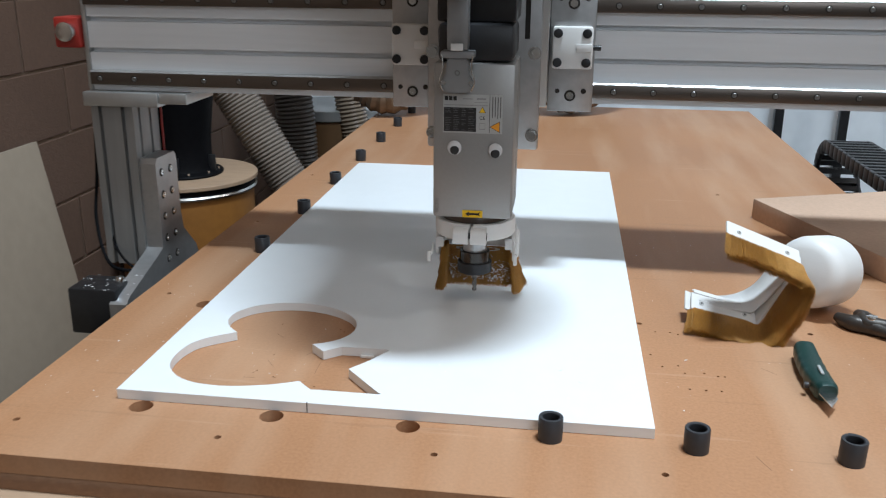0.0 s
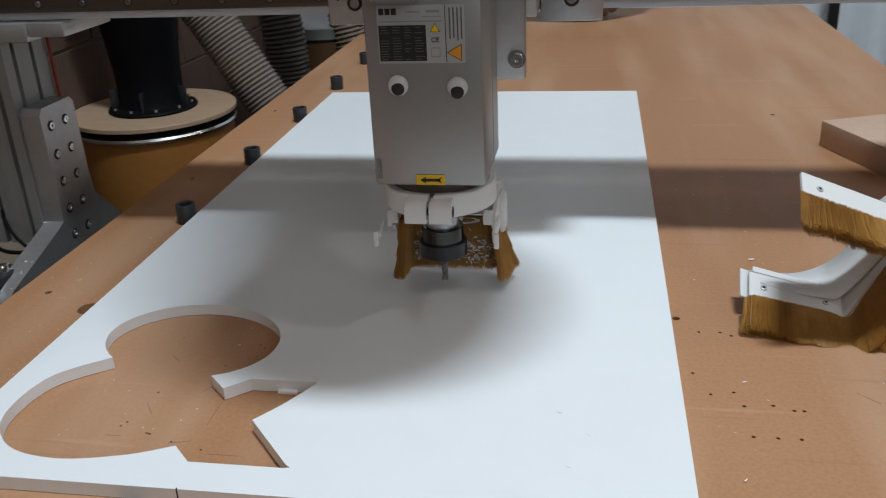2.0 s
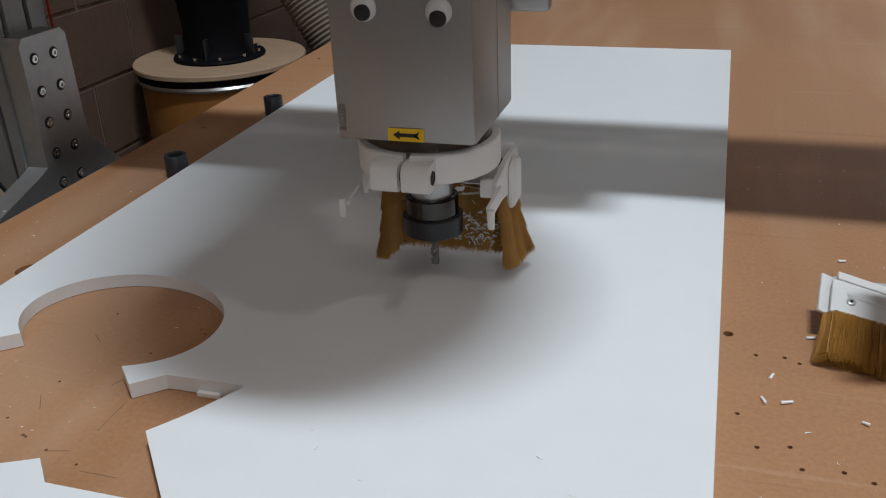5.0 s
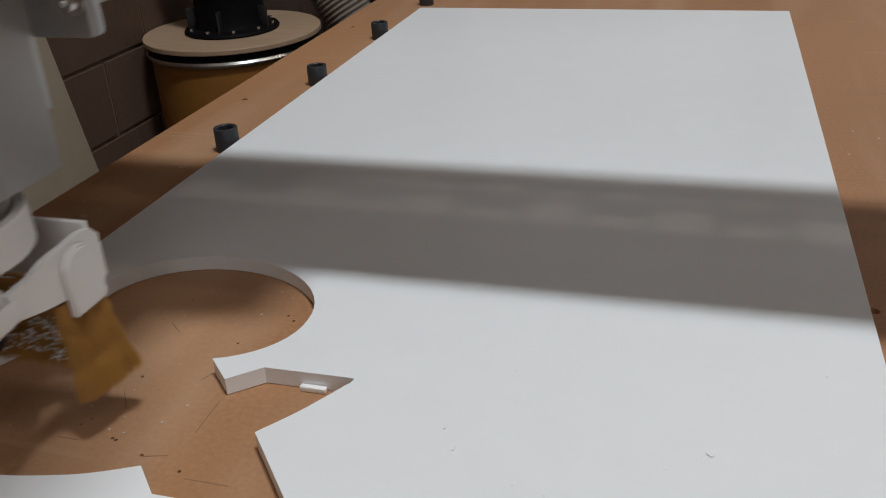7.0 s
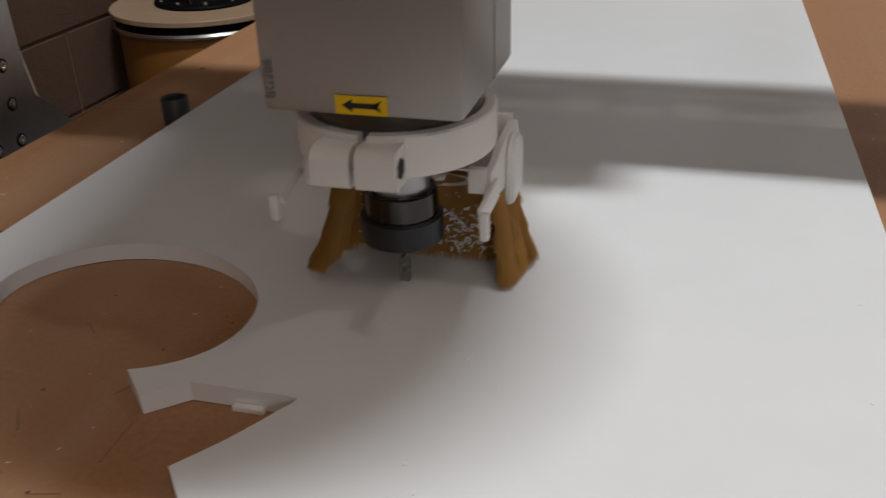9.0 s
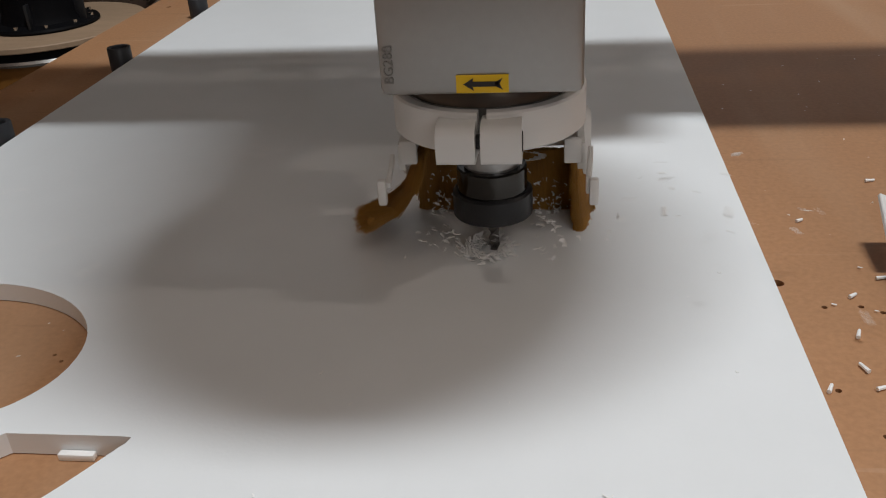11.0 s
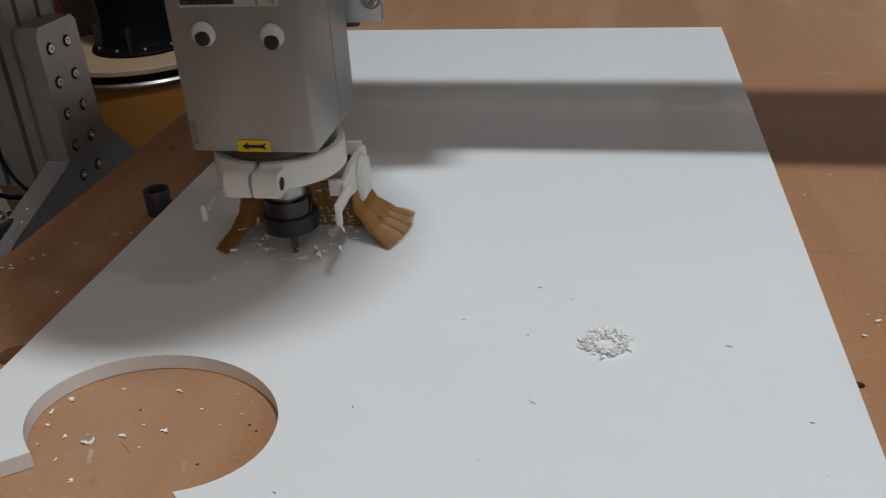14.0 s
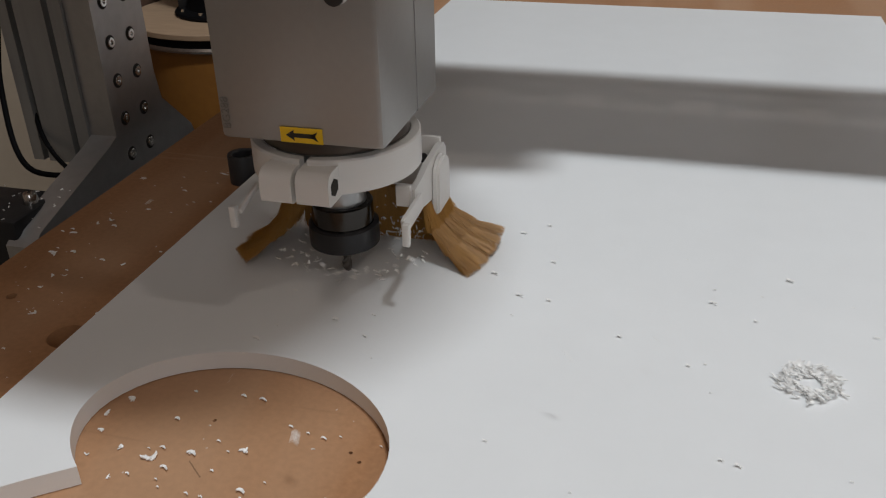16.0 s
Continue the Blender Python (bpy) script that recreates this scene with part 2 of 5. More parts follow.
def prism(bm, loops, z0, z1):
    """A plate of the outline loops[0] with the other loops as holes, from z0 to z1."""
    edges = []
    for loop in loops:
        vs = [bm.verts.new((p[0], p[1], z1)) for p in loop]
        edges += [bm.edges.new((vs[i], vs[(i + 1) % len(vs)])) for i in range(len(vs))]
    faces = [g for g in bmesh.ops.triangle_fill(bm, edges=edges, use_beauty=True, normal=(0, 0, 1))["geom"] if isinstance(g, bmesh.types.BMFace)]
    ext = bmesh.ops.extrude_face_region(bm, geom=faces)["geom"]
    bmesh.ops.translate(bm, vec=(0, 0, z0 - z1), verts=[g for g in ext if isinstance(g, bmesh.types.BMVert)])
    bmesh.ops.recalc_face_normals(bm, faces=bm.faces)
    return bm


def circle(x, y, r, n=20):
    return [(x + r * math.cos(k * math.tau / n), y + r * math.sin(k * math.tau / n)) for k in range(n)]


def thing(name, origin, label, category, group="", kind=""):
    """An Empty at a thing's base."""
    ob = new(name)
    ob.location = origin
    ob.empty_display_size = 0.05
    return tagged(ob, label, category, group, kind)


def finish(ob, smooth=35):
    for p in ob.data.polygons:
        p.use_smooth = True
    ob.data.set_sharp_from_angle(angle=radians(smooth))


def part(name, bm, material, parent, label="", at=None, kind="", origin=None):
    """One mesh under a thing or a part. The mesh is given in the world's space; at: a pivot of its own; origin: the top thing's place where parent is a part."""
    base = Vector(origin) if origin is not None else (parent.location.copy() if parent else Vector())
    pivot = Vector(at) if at is not None else base
    bmesh.ops.translate(bm, vec=-pivot, verts=bm.verts)
    me = bpy.data.meshes.new(name)
    bm.to_mesh(me)
    bm.free()
    me.materials.append(material)
    ob = new(name, me)
    ob.parent = parent
    ob.location = pivot - base
    finish(ob)
    return tagged(ob, label, kind=kind)


def alone(name, bm, material, origin, label, category, group="", kind=""):
    """A thing of one mesh."""
    bmesh.ops.translate(bm, vec=-Vector(origin), verts=bm.verts)
    me = bpy.data.meshes.new(name)
    bm.to_mesh(me)
    bm.free()
    me.materials.append(material)
    ob = new(name, me)
    ob.location = origin
    finish(ob)
    return tagged(ob, label, category, group, kind)


def B():
    return bmesh.new()


# ---- setting ----
X0, X1, Y0, Y1, ZF, ZC = -1.0, 6.5, -6.0, 3.6, -0.85, 5.2
alone("floor", box(B(), X0 - 0.2, X1 + 0.2, Y0 - 0.2, Y1 + 0.2, ZF - 0.1, ZF), CONCRETE, (0, 0, ZF), "grey concrete workshop floor", "floor", kind="structure")
alone("ceiling", box(B(), X0 - 0.2, X1 + 0.2, Y0 - 0.2, Y1 + 0.2, ZC, ZC + 0.1), WHITE_WALL, (0, 0, ZC), "plain pale workshop ceiling", "ceiling", kind="structure")
wall_left = alone("wall_west", box(B(), X0 - 0.2, X0 - 0.004, Y0, Y1, ZF, ZC), MORTAR, (X0, 0, ZF), "painted brown concrete block wall", "wall", kind="structure")
alone("wall_east", box(B(), X1, X1 + 0.15, Y0, Y1, ZF, ZC), WHITE_WALL, (X1, 0, ZF), "plain pale workshop wall", "wall", kind="structure")
alone("wall_south", box(B(), X0, X1, Y0 - 0.15, Y0, ZF, ZC), WHITE_WALL, (0, Y0, ZF), "plain pale workshop wall", "wall", kind="structure")
alone("wall_north", box(B(), X0, X1, Y1, Y1 + 0.15, ZF, ZC), WHITE_WALL, (0, Y1, ZF), "plain pale workshop wall", "wall", kind="structure")


# ---- machine table ----
TX0, TX1, TY0, TY1 = -0.127, 1.132, -0.132, 2.34
HOLES = [(0.035, -0.013, 0.0135), (0.189, -0.013, 0.0135), (0.344, -0.013, 0.0135), (-0.016, 0.300, 0.0135)]
for hx, hy in ((0.147, -0.066), (0.381, -0.066), (0.615, -0.069), (-0.087, -0.062), (-0.088, 0.335), (-0.087, 0.735), (-0.092, 1.140), (0.849, 0.324),
               (0.617, 0.326), (0.842, 1.107), (0.840, 0.713)):
    HOLES.append((hx, hy, 0.0040))
for hx, hy in ((0.185, 0.196), (0.637, 0.299), (0.657, 0.300), (0.667, 0.294), (0.681, 0.299), (0.636, 0.187), (0.656, 0.192), (0.662, 0.171), (0.686, 0.174), (0.702, 0.168),
               (0.710, 0.168), (0.663, 0.127), (0.682, 0.127), (0.700, 0.127), (0.624, 0.221), (0.205, 0.238), (0.212, 0.232), (0.14, 0.145), (0.12, 0.245), (0.131, 0.091), (0.134, 0.097), (0.162, 0.082), (0.159, 0.083), (0.186, 0.073), (0.216, 0.065)):
    HOLES.append((hx, hy, 0.0017 if hx > 0.3 else 0.0012))
table = thing("machine_table", (0.5, 1.1, ZF), "long brown fibreboard router table with drilled dog holes", "table")
part("spoilboard", prism(B(), [[(TX0, TY0), (TX1, TY0), (TX1, TY1), (TX0, TY1)]] + [circle(x, y, r, 20 if r > 0.01 else 10) for x, y, r in HOLES], -0.022, 0), MDF, table, "brown fibreboard top with dog holes and screw holes")
for (ax_, ay_), (bx_, by_) in (((0.206, 0.131), (0.207, 0.099)), ((0.138, 0.127), (0.150, 0.111)), ((0.124, 0.077), (0.138, 0.077)), ((0.123, 0.211), (0.135, 0.201)), ((0.187, 0.072), (0.202, 0.076)), ((0.187, 0.160), (0.182, 0.150)), ((0.222, 0.060), (0.250, 0.060)),
                                ((0.712, -0.020), (0.722, -0.045)), ((0.76, 0.20), (0.775, 0.185))):
    along = Vector((bx_ - ax_, by_ - ay_, 0))
    mid_ = pose((ax_ + bx_) / 2, (ay_ + by_) / 2, 0, 0, 0, math.degrees(math.atan2(along.y, along.x)))
    part("scratch", box(B(), -along.length / 2, along.length / 2, -0.00035, 0.00035, 0.0, 0.00012, 0, mid_), MDF_EDGE, table, "thin dark scratch")
part("base_board", box(B(), TX0, TX1, TY0, TY1, -0.042, -0.0225, 0.001), MDF_EDGE, table)
part("front_rail", box(B(), TX0 - 0.02, TX1, TY0 - 0.03, TY0 + 0.05, -0.14, -0.0425, 0.002), PLY, table, "pale plywood front rail")
for lx in (TX0 + 0.08, TX1 - 0.16):
    for ly in (TY0 + 0.06, TY1 - 0.16):
        part("leg", box(B(), lx, lx + 0.09, ly, ly + 0.09, ZF, -0.043, 0.003), BLACK_METAL, table)
part("side_rail", box(B(), -0.265, TX0 - 0.006, TY0 + 0.02, TY1, -0.20, -0.115, 0.003), BLACK_METAL, table, "black steel side rail with a toothed rack")
part("side_rail", box(B(), TX1 - 0.10, TX1 - 0.02, TY0 + 0.02, TY1, -0.16, -0.0435, 0.003), BLACK_METAL, table, "black steel side rail")

# ---- white sheet with the cut-out ----
T, BW, BL = 0.0127, 0.610, 1.237
CRACK = 0.2265


def lobe():
    cx, cy, a, b = 0.1405, 0.2225, 0.0870, 0.0715
    out, t0, t1, n = [], 220.0, -62.0, 44
    ends = [(0.076, 0.180), (0.188, 0.158)]
    for i in range(n + 1):
        u = i / n
        an = radians(t0 + (t1 - t0) * u)
        swell = 1.033 + 0.045 * math.cos(2 * (an - radians(142)))
        p = Vector((cx + swell * a * math.cos(an), cy + swell * b * math.sin(an)))
        w0, w1 = max(0, 1 - u * 5), max(0, 1 - (1 - u) * 5)
        e0 = Vector((cx + 1.016 * a * math.cos(radians(t0)), cy + 1.016 * b * math.sin(radians(t0))))
        e1 = Vector((cx + 1.06 * a * math.cos(radians(t1)), cy + 1.06 * b * math.sin(radians(t1))))
        out.append(p + w0 * (Vector(ends[0]) - e0) + w1 * (Vector(ends[1]) - e1))
    return out


CUT = [(p.x, p.y) for p in lobe()]
CUT += [(0.208, 0.138), (0.2275, 0.1555), (0.285, 0.1560), (0.2905, 0.1555), (0.2895, 0.1510)]
CUT += [(p.x, p.y) for p in curve_through([(0.2880, 0.1490, 0), (0.2700, 0.1180, 0), (0.2520, 0.0930, 0)], 6)]
CUT += [(0.300, 0.0375), (0.3045, 0.0340), (0.3000, 0.0330), (0.2210, 0.0330)]
CUT += [(p.x, p.y) for p in curve_through([(0.202, 0.052, 0), (0.165, 0.036, 0), (0.110, 0.0262, 0), (0.060, 0.0390, 0), (0.0300, 0.0800, 0), (0.0350, 0.1410, 0), (0.076, 0.180, 0)], 8)][:-1]
sheet = prism(B(), [[(0, 0), (BW, 0), (BW, BL), (0, BL)], CUT], 0.0006, T)
sheet_thing = alone("plastic_sheet", sheet, PVC, (0, 0, 0), "white plastic foam sheet with a lobed shape cut out", "plastic sheet")
# the split's shaded inside is a thin dark strip
part("edge_split", box(B(), CRACK - 0.0005, CRACK + 0.0005, -0.0004, 0.0012, 0.001, T + 0.0003), RECESS_SHADE, sheet_thing, "narrow dark split in the front edge")
for tx, ty, rz in ((0.262, 0.1535, 0), (0.274, 0.073, -48)):
    alone("holding_tab", box(B(), -0.009, 0.009, -0.002, 0.002, 0.0002, 0.004, 0.0006, pose(tx, ty, 0, 0, 0, rz)), CHIP, (tx, ty, 0), "thin white leftover holding tab beside the cut edge", "tab", "holding tabs")


# ---- dog pegs ----
def peg():
    ob = thing("dog_peg", (0, 0, 0), "short grey plastic pipe peg standing in a table hole", "peg", "dog pegs")
    part("pipe", lathe(B(), (0, 0, 0), [(0.0133, 0.0), (0.0133, 0.0256), (0.0127, 0.0266), (0.0098, 0.0266), (0.0090, 0.0256), (0.0088, 0.0005), (0.0133, 0.0)], 28), GREY_PVC, ob)
    # bore floor coloured near-black for the shade in the pipe
    part("bore_floor", lathe(B(), (0, 0, 0), [(0.0001, 0.004), (0.0087, 0.004)], 20), RECESS_SHADE, ob)
    return ob


first = peg()
first.location = (-0.0155, 0.558, 0)
for px_, py_ in ((-0.0150, 0.812), (-0.0150, 1.066), (-0.015, 1.322), (-0.0148, 1.576), (-0.0147, 1.832), (-0.0145, 2.088), (0.499, -0.0150), (0.6515, -0.0155), (0.8065, -0.0165)):
    copy_thing(first, pose(px_, py_, 0, random.uniform(-1, 1), random.uniform(-1, 1), random.uniform(0, 360)))


# ---- gantry ----
GO = (0.5, 0.60, -0.05)
gantry = thing("gantry", GO, "aluminium gantry with steel rails and a slotted upright", "gantry")
BX0, BX1 = -0.29, 1.40


def extrusion_profile(bm, x0, x1, yf, yb, z0, z1, slots, depth=0.006, gap=0.005):
    """A beam along x with long slots in its front face."""
    zs = [z0]
    for s in slots:
        zs += [s - gap, s + gap]
    zs.append(z1)
    prof = [(yb, z0)]
    for i in range(0, len(zs), 2):
        a, b = zs[i], zs[i + 1]
        prof += [(yf, a), (yf, b)]
        if i + 2 < len(zs):
            prof += [(yf + depth, b + 0.001), (yf + depth, zs[i + 2] - 0.001)]
    prof.append((yb, z1))
    p = [bm.verts.new((x0, y, z)) for y, z in prof]
    q = [bm.verts.new((x1, y, z)) for y, z in prof]
    for i in range(len(p)):
        j = (i + 1) % len(p)
        bm.faces.new((p[i], p[j], q[j], q[i]))
    bm.faces.new(p), bm.faces.new(list(reversed(q)))
    bmesh.ops.recalc_face_normals(bm, faces=bm.faces)
    return bm


part("beam", extrusion_profile(B(), BX0, BX1, 0.545, 0.590, 0.2765, 0.462, [0.342, 0.392], 0.012, 0.0040), ALU_BEAM, gantry, "pale extruded aluminium beam with long slots")
part("beam_cap", box(B(), BX0 - 0.008, BX0 - 0.0005, 0.543, 0.592, 0.26, 0.464, 0.001), ALU, gantry)
for z0 in (0.287, 0.415):
    rail = part("rail", box(B(), BX0 + 0.003, BX1, 0.530, 0.5445, z0, z0 + 0.0205, 0.0015), DARK_STEEL, gantry, "dark ground steel linear rail with screw heads")
    # pale chamfer strip, added to draw the rail's bright highlight line
    edge = B()
    e0 = [edge.verts.new((BX0 + 0.003, y, z)) for y, z in ((0.5308, z0 + 0.0207), (0.5332, z0 + 0.0231), (0.5446, z0 + 0.0235), (0.5446, z0 + 0.0207))]
    e1 = [edge.verts.new((BX1, v.co.y, v.co.z)) for v in e0]
    edge.faces.new(e0), edge.faces.new(list(reversed(e1)))
    for q in range(4):
        edge.faces.new((e0[q], e0[(q + 1) % 4], e1[(q + 1) % 4], e1[q]))
    bmesh.ops.recalc_face_normals(edge, faces=edge.faces)
    part("ground_edge", edge, PLATE, rail, "pale chamfer strip added for the rail's highlight", origin=GO)
    for i in range(28):
        bx = BX0 + 0.02 + i * 0.060
        # flat dark disc painted as the shade of the screw's bore
        sink = rod(B(), (bx, 0.5305, z0 + 0.0105), (bx, 0.5296, z0 + 0.0105), 0.0052, n=16)
        part("screw_bore", sink, RECESS_SHADE, rail, origin=GO)
        bolt = lathe(B(), (0, 0, 0), [(0.0001, 0.0004), (0.0017, 0.0004), (0.0017, 0.0016), (0.0033, 0.0016), (0.0038, 0.0011), (0.0038, 0.0)], 14)
        bmesh.ops.transform(bolt, matrix=pose(bx + 0.0004, 0.5297, z0 + 0.0103, 90, 0, 0), verts=bolt.verts)
        part("rail_screw", bolt, TOOL_STEEL, rail, origin=GO)
part("end_bracket", box(B(), -0.299, -0.168, 0.520, 0.640, 0.2525, 0.2760, 0.002), ALU, gantry, "flat aluminium bracket plate")
part("bracket_foot", box(B(), -0.1678, -0.119, 0.524, 0.640, 0.2580, 0.2760, 0.002), ALU, gantry)
btn = part("emergency_button", box(B(), -0.345, -0.300, 0.535, 0.590, 0.345, 0.395, 0.004), RED, gantry, "red emergency stop button box")
part("push_knob", rod(B(), (-0.318, 0.534, 0.372), (-0.318, 0.518, 0.372), 0.014, 0.016, bevel=0.002), STEEL, btn, origin=GO)


def chain_lattice():
    """Open links of an unseen cable chain behind the beam: bars with gaps between them, leaned along the bulb's rays to
    put light squares into the shadow.
    """
    bm = B()
    z0, z1, lean, lean_y = 0.392, 0.460, -1.03, 0.105

    def bar(xa, xb, ya, yb, lx):
        bot = [bm.verts.new((x + (z1 - z0) * lx, y + (z1 - z0) * lean_y, z0)) for x, y in ((xa, ya), (xb, ya), (xb, yb), (xa, yb))]
        top = [bm.verts.new((x, y, z1)) for x, y in ((xa, ya), (xb, ya), (xb, yb), (xa, yb))]
        bm.faces.new(bot), bm.faces.new(list(reversed(top)))
        for q in range(4):
            bm.faces.new((bot[q], top[q], top[(q + 1) % 4], bot[(q + 1) % 4]))

    box(bm, BX0, BX1, 0.5905, 0.646, z0, z1)
    bar(BX0, BX1, 0.6430, 0.6490, 0), bar(BX0, BX1, 0.6905, 0.7030, 0), bar(BX0, BX1, 0.7210, 0.7290, 0)
    k, x = 0, -0.27
    while x < BX1 - 0.06:
        for y0, y1, shut in ((0.6480, 0.6915, 0.020 if k % 2 else 0.0), (0.7025, 0.7215, 0.014 if x < 0.55 else 0.006 if k % 2 == 0 else 0.0)):
            bar(x, x + 0.005, y0, y1, lean)
            if shut:
                bar(x + 0.005, x + 0.052, y1 - shut, y1, lean)
        x, k = x + 0.0515, k + 1
    bmesh.ops.recalc_face_normals(bm, faces=bm.faces)
    return bm


part("cable_chain", chain_lattice(), BLACK, gantry, "unseen black open-link chain behind the beam, slanted to shape its shadow")
LX0, LX1, LY0, LY1 = -0.300, -0.226, 0.545, 0.640
ring_ = [(LX0, LY0)]
for sx in (-0.284, -0.2435):
    ring_ += [(sx - 0.0035, LY0), (sx - 0.0030, LY0 + 0.010), (sx + 0.0030, LY0 + 0.010), (sx + 0.0035, LY0)]
ring_.append((LX1, LY0))
for sy in (0.568, 0.608):
    ring_ += [(LX1, sy - 0.0040), (LX1 - 0.010, sy - 0.0034), (LX1 - 0.010, sy + 0.0034), (LX1, sy + 0.0040)]
ring_ += [(LX1, LY1), (LX0, LY1)]
part("upright", prism(B(), [ring_], -0.032, 0.2522), UPRIGHT, gantry, "grey slotted aluminium upright")
lp = B()
outline = [(0.549, 0.0), (0.549, 0.150), (0.556, 0.159), (0.624, 0.159), (0.632, 0.151), (0.634, 0.045), (0.640, 0.012), (0.690, -0.036), (0.700, -0.06), (0.700, -0.10), (0.400, -0.10), (0.400, -0.052), (0.415, -0.042), (0.535, -0.006)]
prism(lp, [outline], -0.2255, -0.196)
bmesh.ops.transform(lp, matrix=Matrix(((0, 0, 1, 0), (1, 0, 0, 0), (0, 1, 0, 0), (0, 0, 0, 1))), verts=lp.verts)
side = part("side_plate", lp, PLATE, gantry, "thick machined side plate with two rows of bolts")
for bz in (0.132, 0.092, 0.053, 0.013, -0.026):
    for by in (0.569, 0.604):
        # raised dark disc that paints a shaded recess round the bolt
        sink = lathe(B(), (0, 0, 0), [(0.0001, 0.0004), (0.0074, 0.0004), (0.0074, 0.0)], 18)
        bmesh.ops.transform(sink, matrix=pose(-0.196, by, bz, 0, 90, 0), verts=sink.verts)
        part("bolt_recess", sink, RECESS_SHADE, side, origin=GO)
        bolt = lathe(B(), (0, 0, 0), [(0.0001, 0.0006), (0.0024, 0.0006), (0.0024, 0.0022), (0.0046, 0.0022), (0.0052, 0.0016), (0.0052, 0.0003)], 16)
        bmesh.ops.transform(bolt, matrix=pose(-0.196, by, bz, 0, 90, 0), verts=bolt.verts)
        part("plate_bolt", bolt, STEEL, side, origin=GO)
part("red_cable", sweep(B(), [(-0.2225, 0.644, z) for z in (-0.02, 0.1, 0.2, 0.24)], 0.0022, 8), RED, gantry)
cable = curve_through([(-0.235, 0.55, -0.045), (-0.27, 0.50, -0.02), (-0.305, 0.53, 0.05), (-0.31, 0.56, 0.14), (-0.305, 0.57, 0.30)], 10)
part("cable", sweep(B(), cable, 0.0029, 8), CYCLONE, gantry)
cable = curve_through([(-0.215, 0.54, -0.035), (-0.25, 0.53, -0.03), (-0.29, 0.55, 0.02), (-0.296, 0.58, 0.14), (-0.297, 0.57, 0.28)], 10)
part("cable", sweep(B(), cable, 0.0024, 8), CYCLONE, gantry)
mb = part("drive_motor", box(B(), -0.30, -0.215, 0.405, 0.475, -0.11, -0.030, 0.004), BLACK_METAL, gantry, "black drive motor box dusted with chips")
part("motor_screw", rod(B(), (-0.228, 0.447, -0.031), (-0.228, 0.447, -0.020), 0.008, 0.006, bevel=0.001), STEEL, mb, origin=GO)
for i in range(34):
    cx, cy = random.uniform(-0.298, -0.20), random.uniform(0.405, 0.475)
    on_box = cx < -0.2165
    ln = random.choice((0.0007, 0.0010, 0.0014, 0.0020))
    c = box(B(), -ln, ln, -ln * 0.3, ln * 0.3, -0.0003, 0.0004, 0, pose(cx, cy, -0.0296 if on_box else -0.0415 + (cy - 0.415) * 0.3, random.uniform(-20, 20), random.uniform(-20, 20), random.uniform(0, 180)))
    part("dust_chip", c, CHIP, mb if on_box else side, origin=GO)

# ---- carriage on the beam ----
CO = (0.381, 0.50, 0.28)
carriage = thing("spindle_carriage", CO, "grey machined carriage plates with white bearing blocks on the rails", "carriage")
for x0, x1 in ((0.233, 0.295), (0.470, 0.537)):
    plate = part("carriage_plate", box(B(), x0, x1, 0.488, 0.528, 0.272, 0.56, 0.002), PLATE, carriage, "grey machined carriage plate with drilled holes")
    xm = (x0 + x1) / 2
    for zz in (0.296, 0.430):
        for dx, r in ((0, 0.0085), (-0.019, 0.0035), (0.02, 0.004)):
            # dark disc on the face in place of a shaded hole
            part("plate_hole", rod(B(), (xm + dx, 0.4885, zz + abs(dx) * 0.35), (xm + dx, 0.4872, zz + abs(dx) * 0.35), r, n=16), RECESS_SHADE, plate, origin=CO)
        part("hole_bush", rod(B(), (xm, 0.4884, zz), (xm, 0.4865, zz), 0.0055, n=16), STEEL, plate, origin=CO)
    blk = part("bearing_block", box(B(), xm - 0.029, xm + 0.030, 0.470, 0.4875, 0.337, 0.398, 0.004), PRINT, carriage, "white plastic bearing block with four dark socket screws")
    for dx in (-0.021, 0.021):
        for dz in (-0.021, 0.021):
            part("socket_screw", rod(B(), (xm + dx, 0.4705, 0.3675 + dz), (xm + dx, 0.4665, 0.3675 + dz), 0.0068, n=16, bevel=0.0008), BLACK_METAL, blk, origin=CO)
    part("grease_nipple", rod(B(), (xm + 0.029, 0.479, 0.3675), (xm + 0.042, 0.479, 0.3675), 0.004, n=12), BLACK_METAL, blk, origin=CO)
    tab = part("block_rib", box(B(), xm + 0.006, xm + 0.0285, 0.4655, 0.4695, 0.362, 0.374, 0.001), PRINT, blk, origin=CO)
part("z_column", box(B(), 0.2955, 0.4695, 0.440, 0.5275, 0.285, 0.95, 0.002), ALU, carriage, "tall aluminium column for the vertical axis")
# the loop is unseen, its size set to cast the round soft shadow
hose_up = [Vector((0.400 + 0.104 * math.cos(radians(a)), 0.279 + 0.107 * math.sin(radians(a)), 0.552 + 0.022 * math.sin(radians(a) + 0.6) + 0.08 * ((a + 150) / 360.0) ** 2)) for a in range(-150, 251, 8)]
hose_up += curve_through([hose_up[-1] + Vector((-0.012, 0.01, 0.05)), (0.35, 0.24, 0.80), (0.37, 0.30, 1.05), (0.38, 0.45, 1.35)], 8)


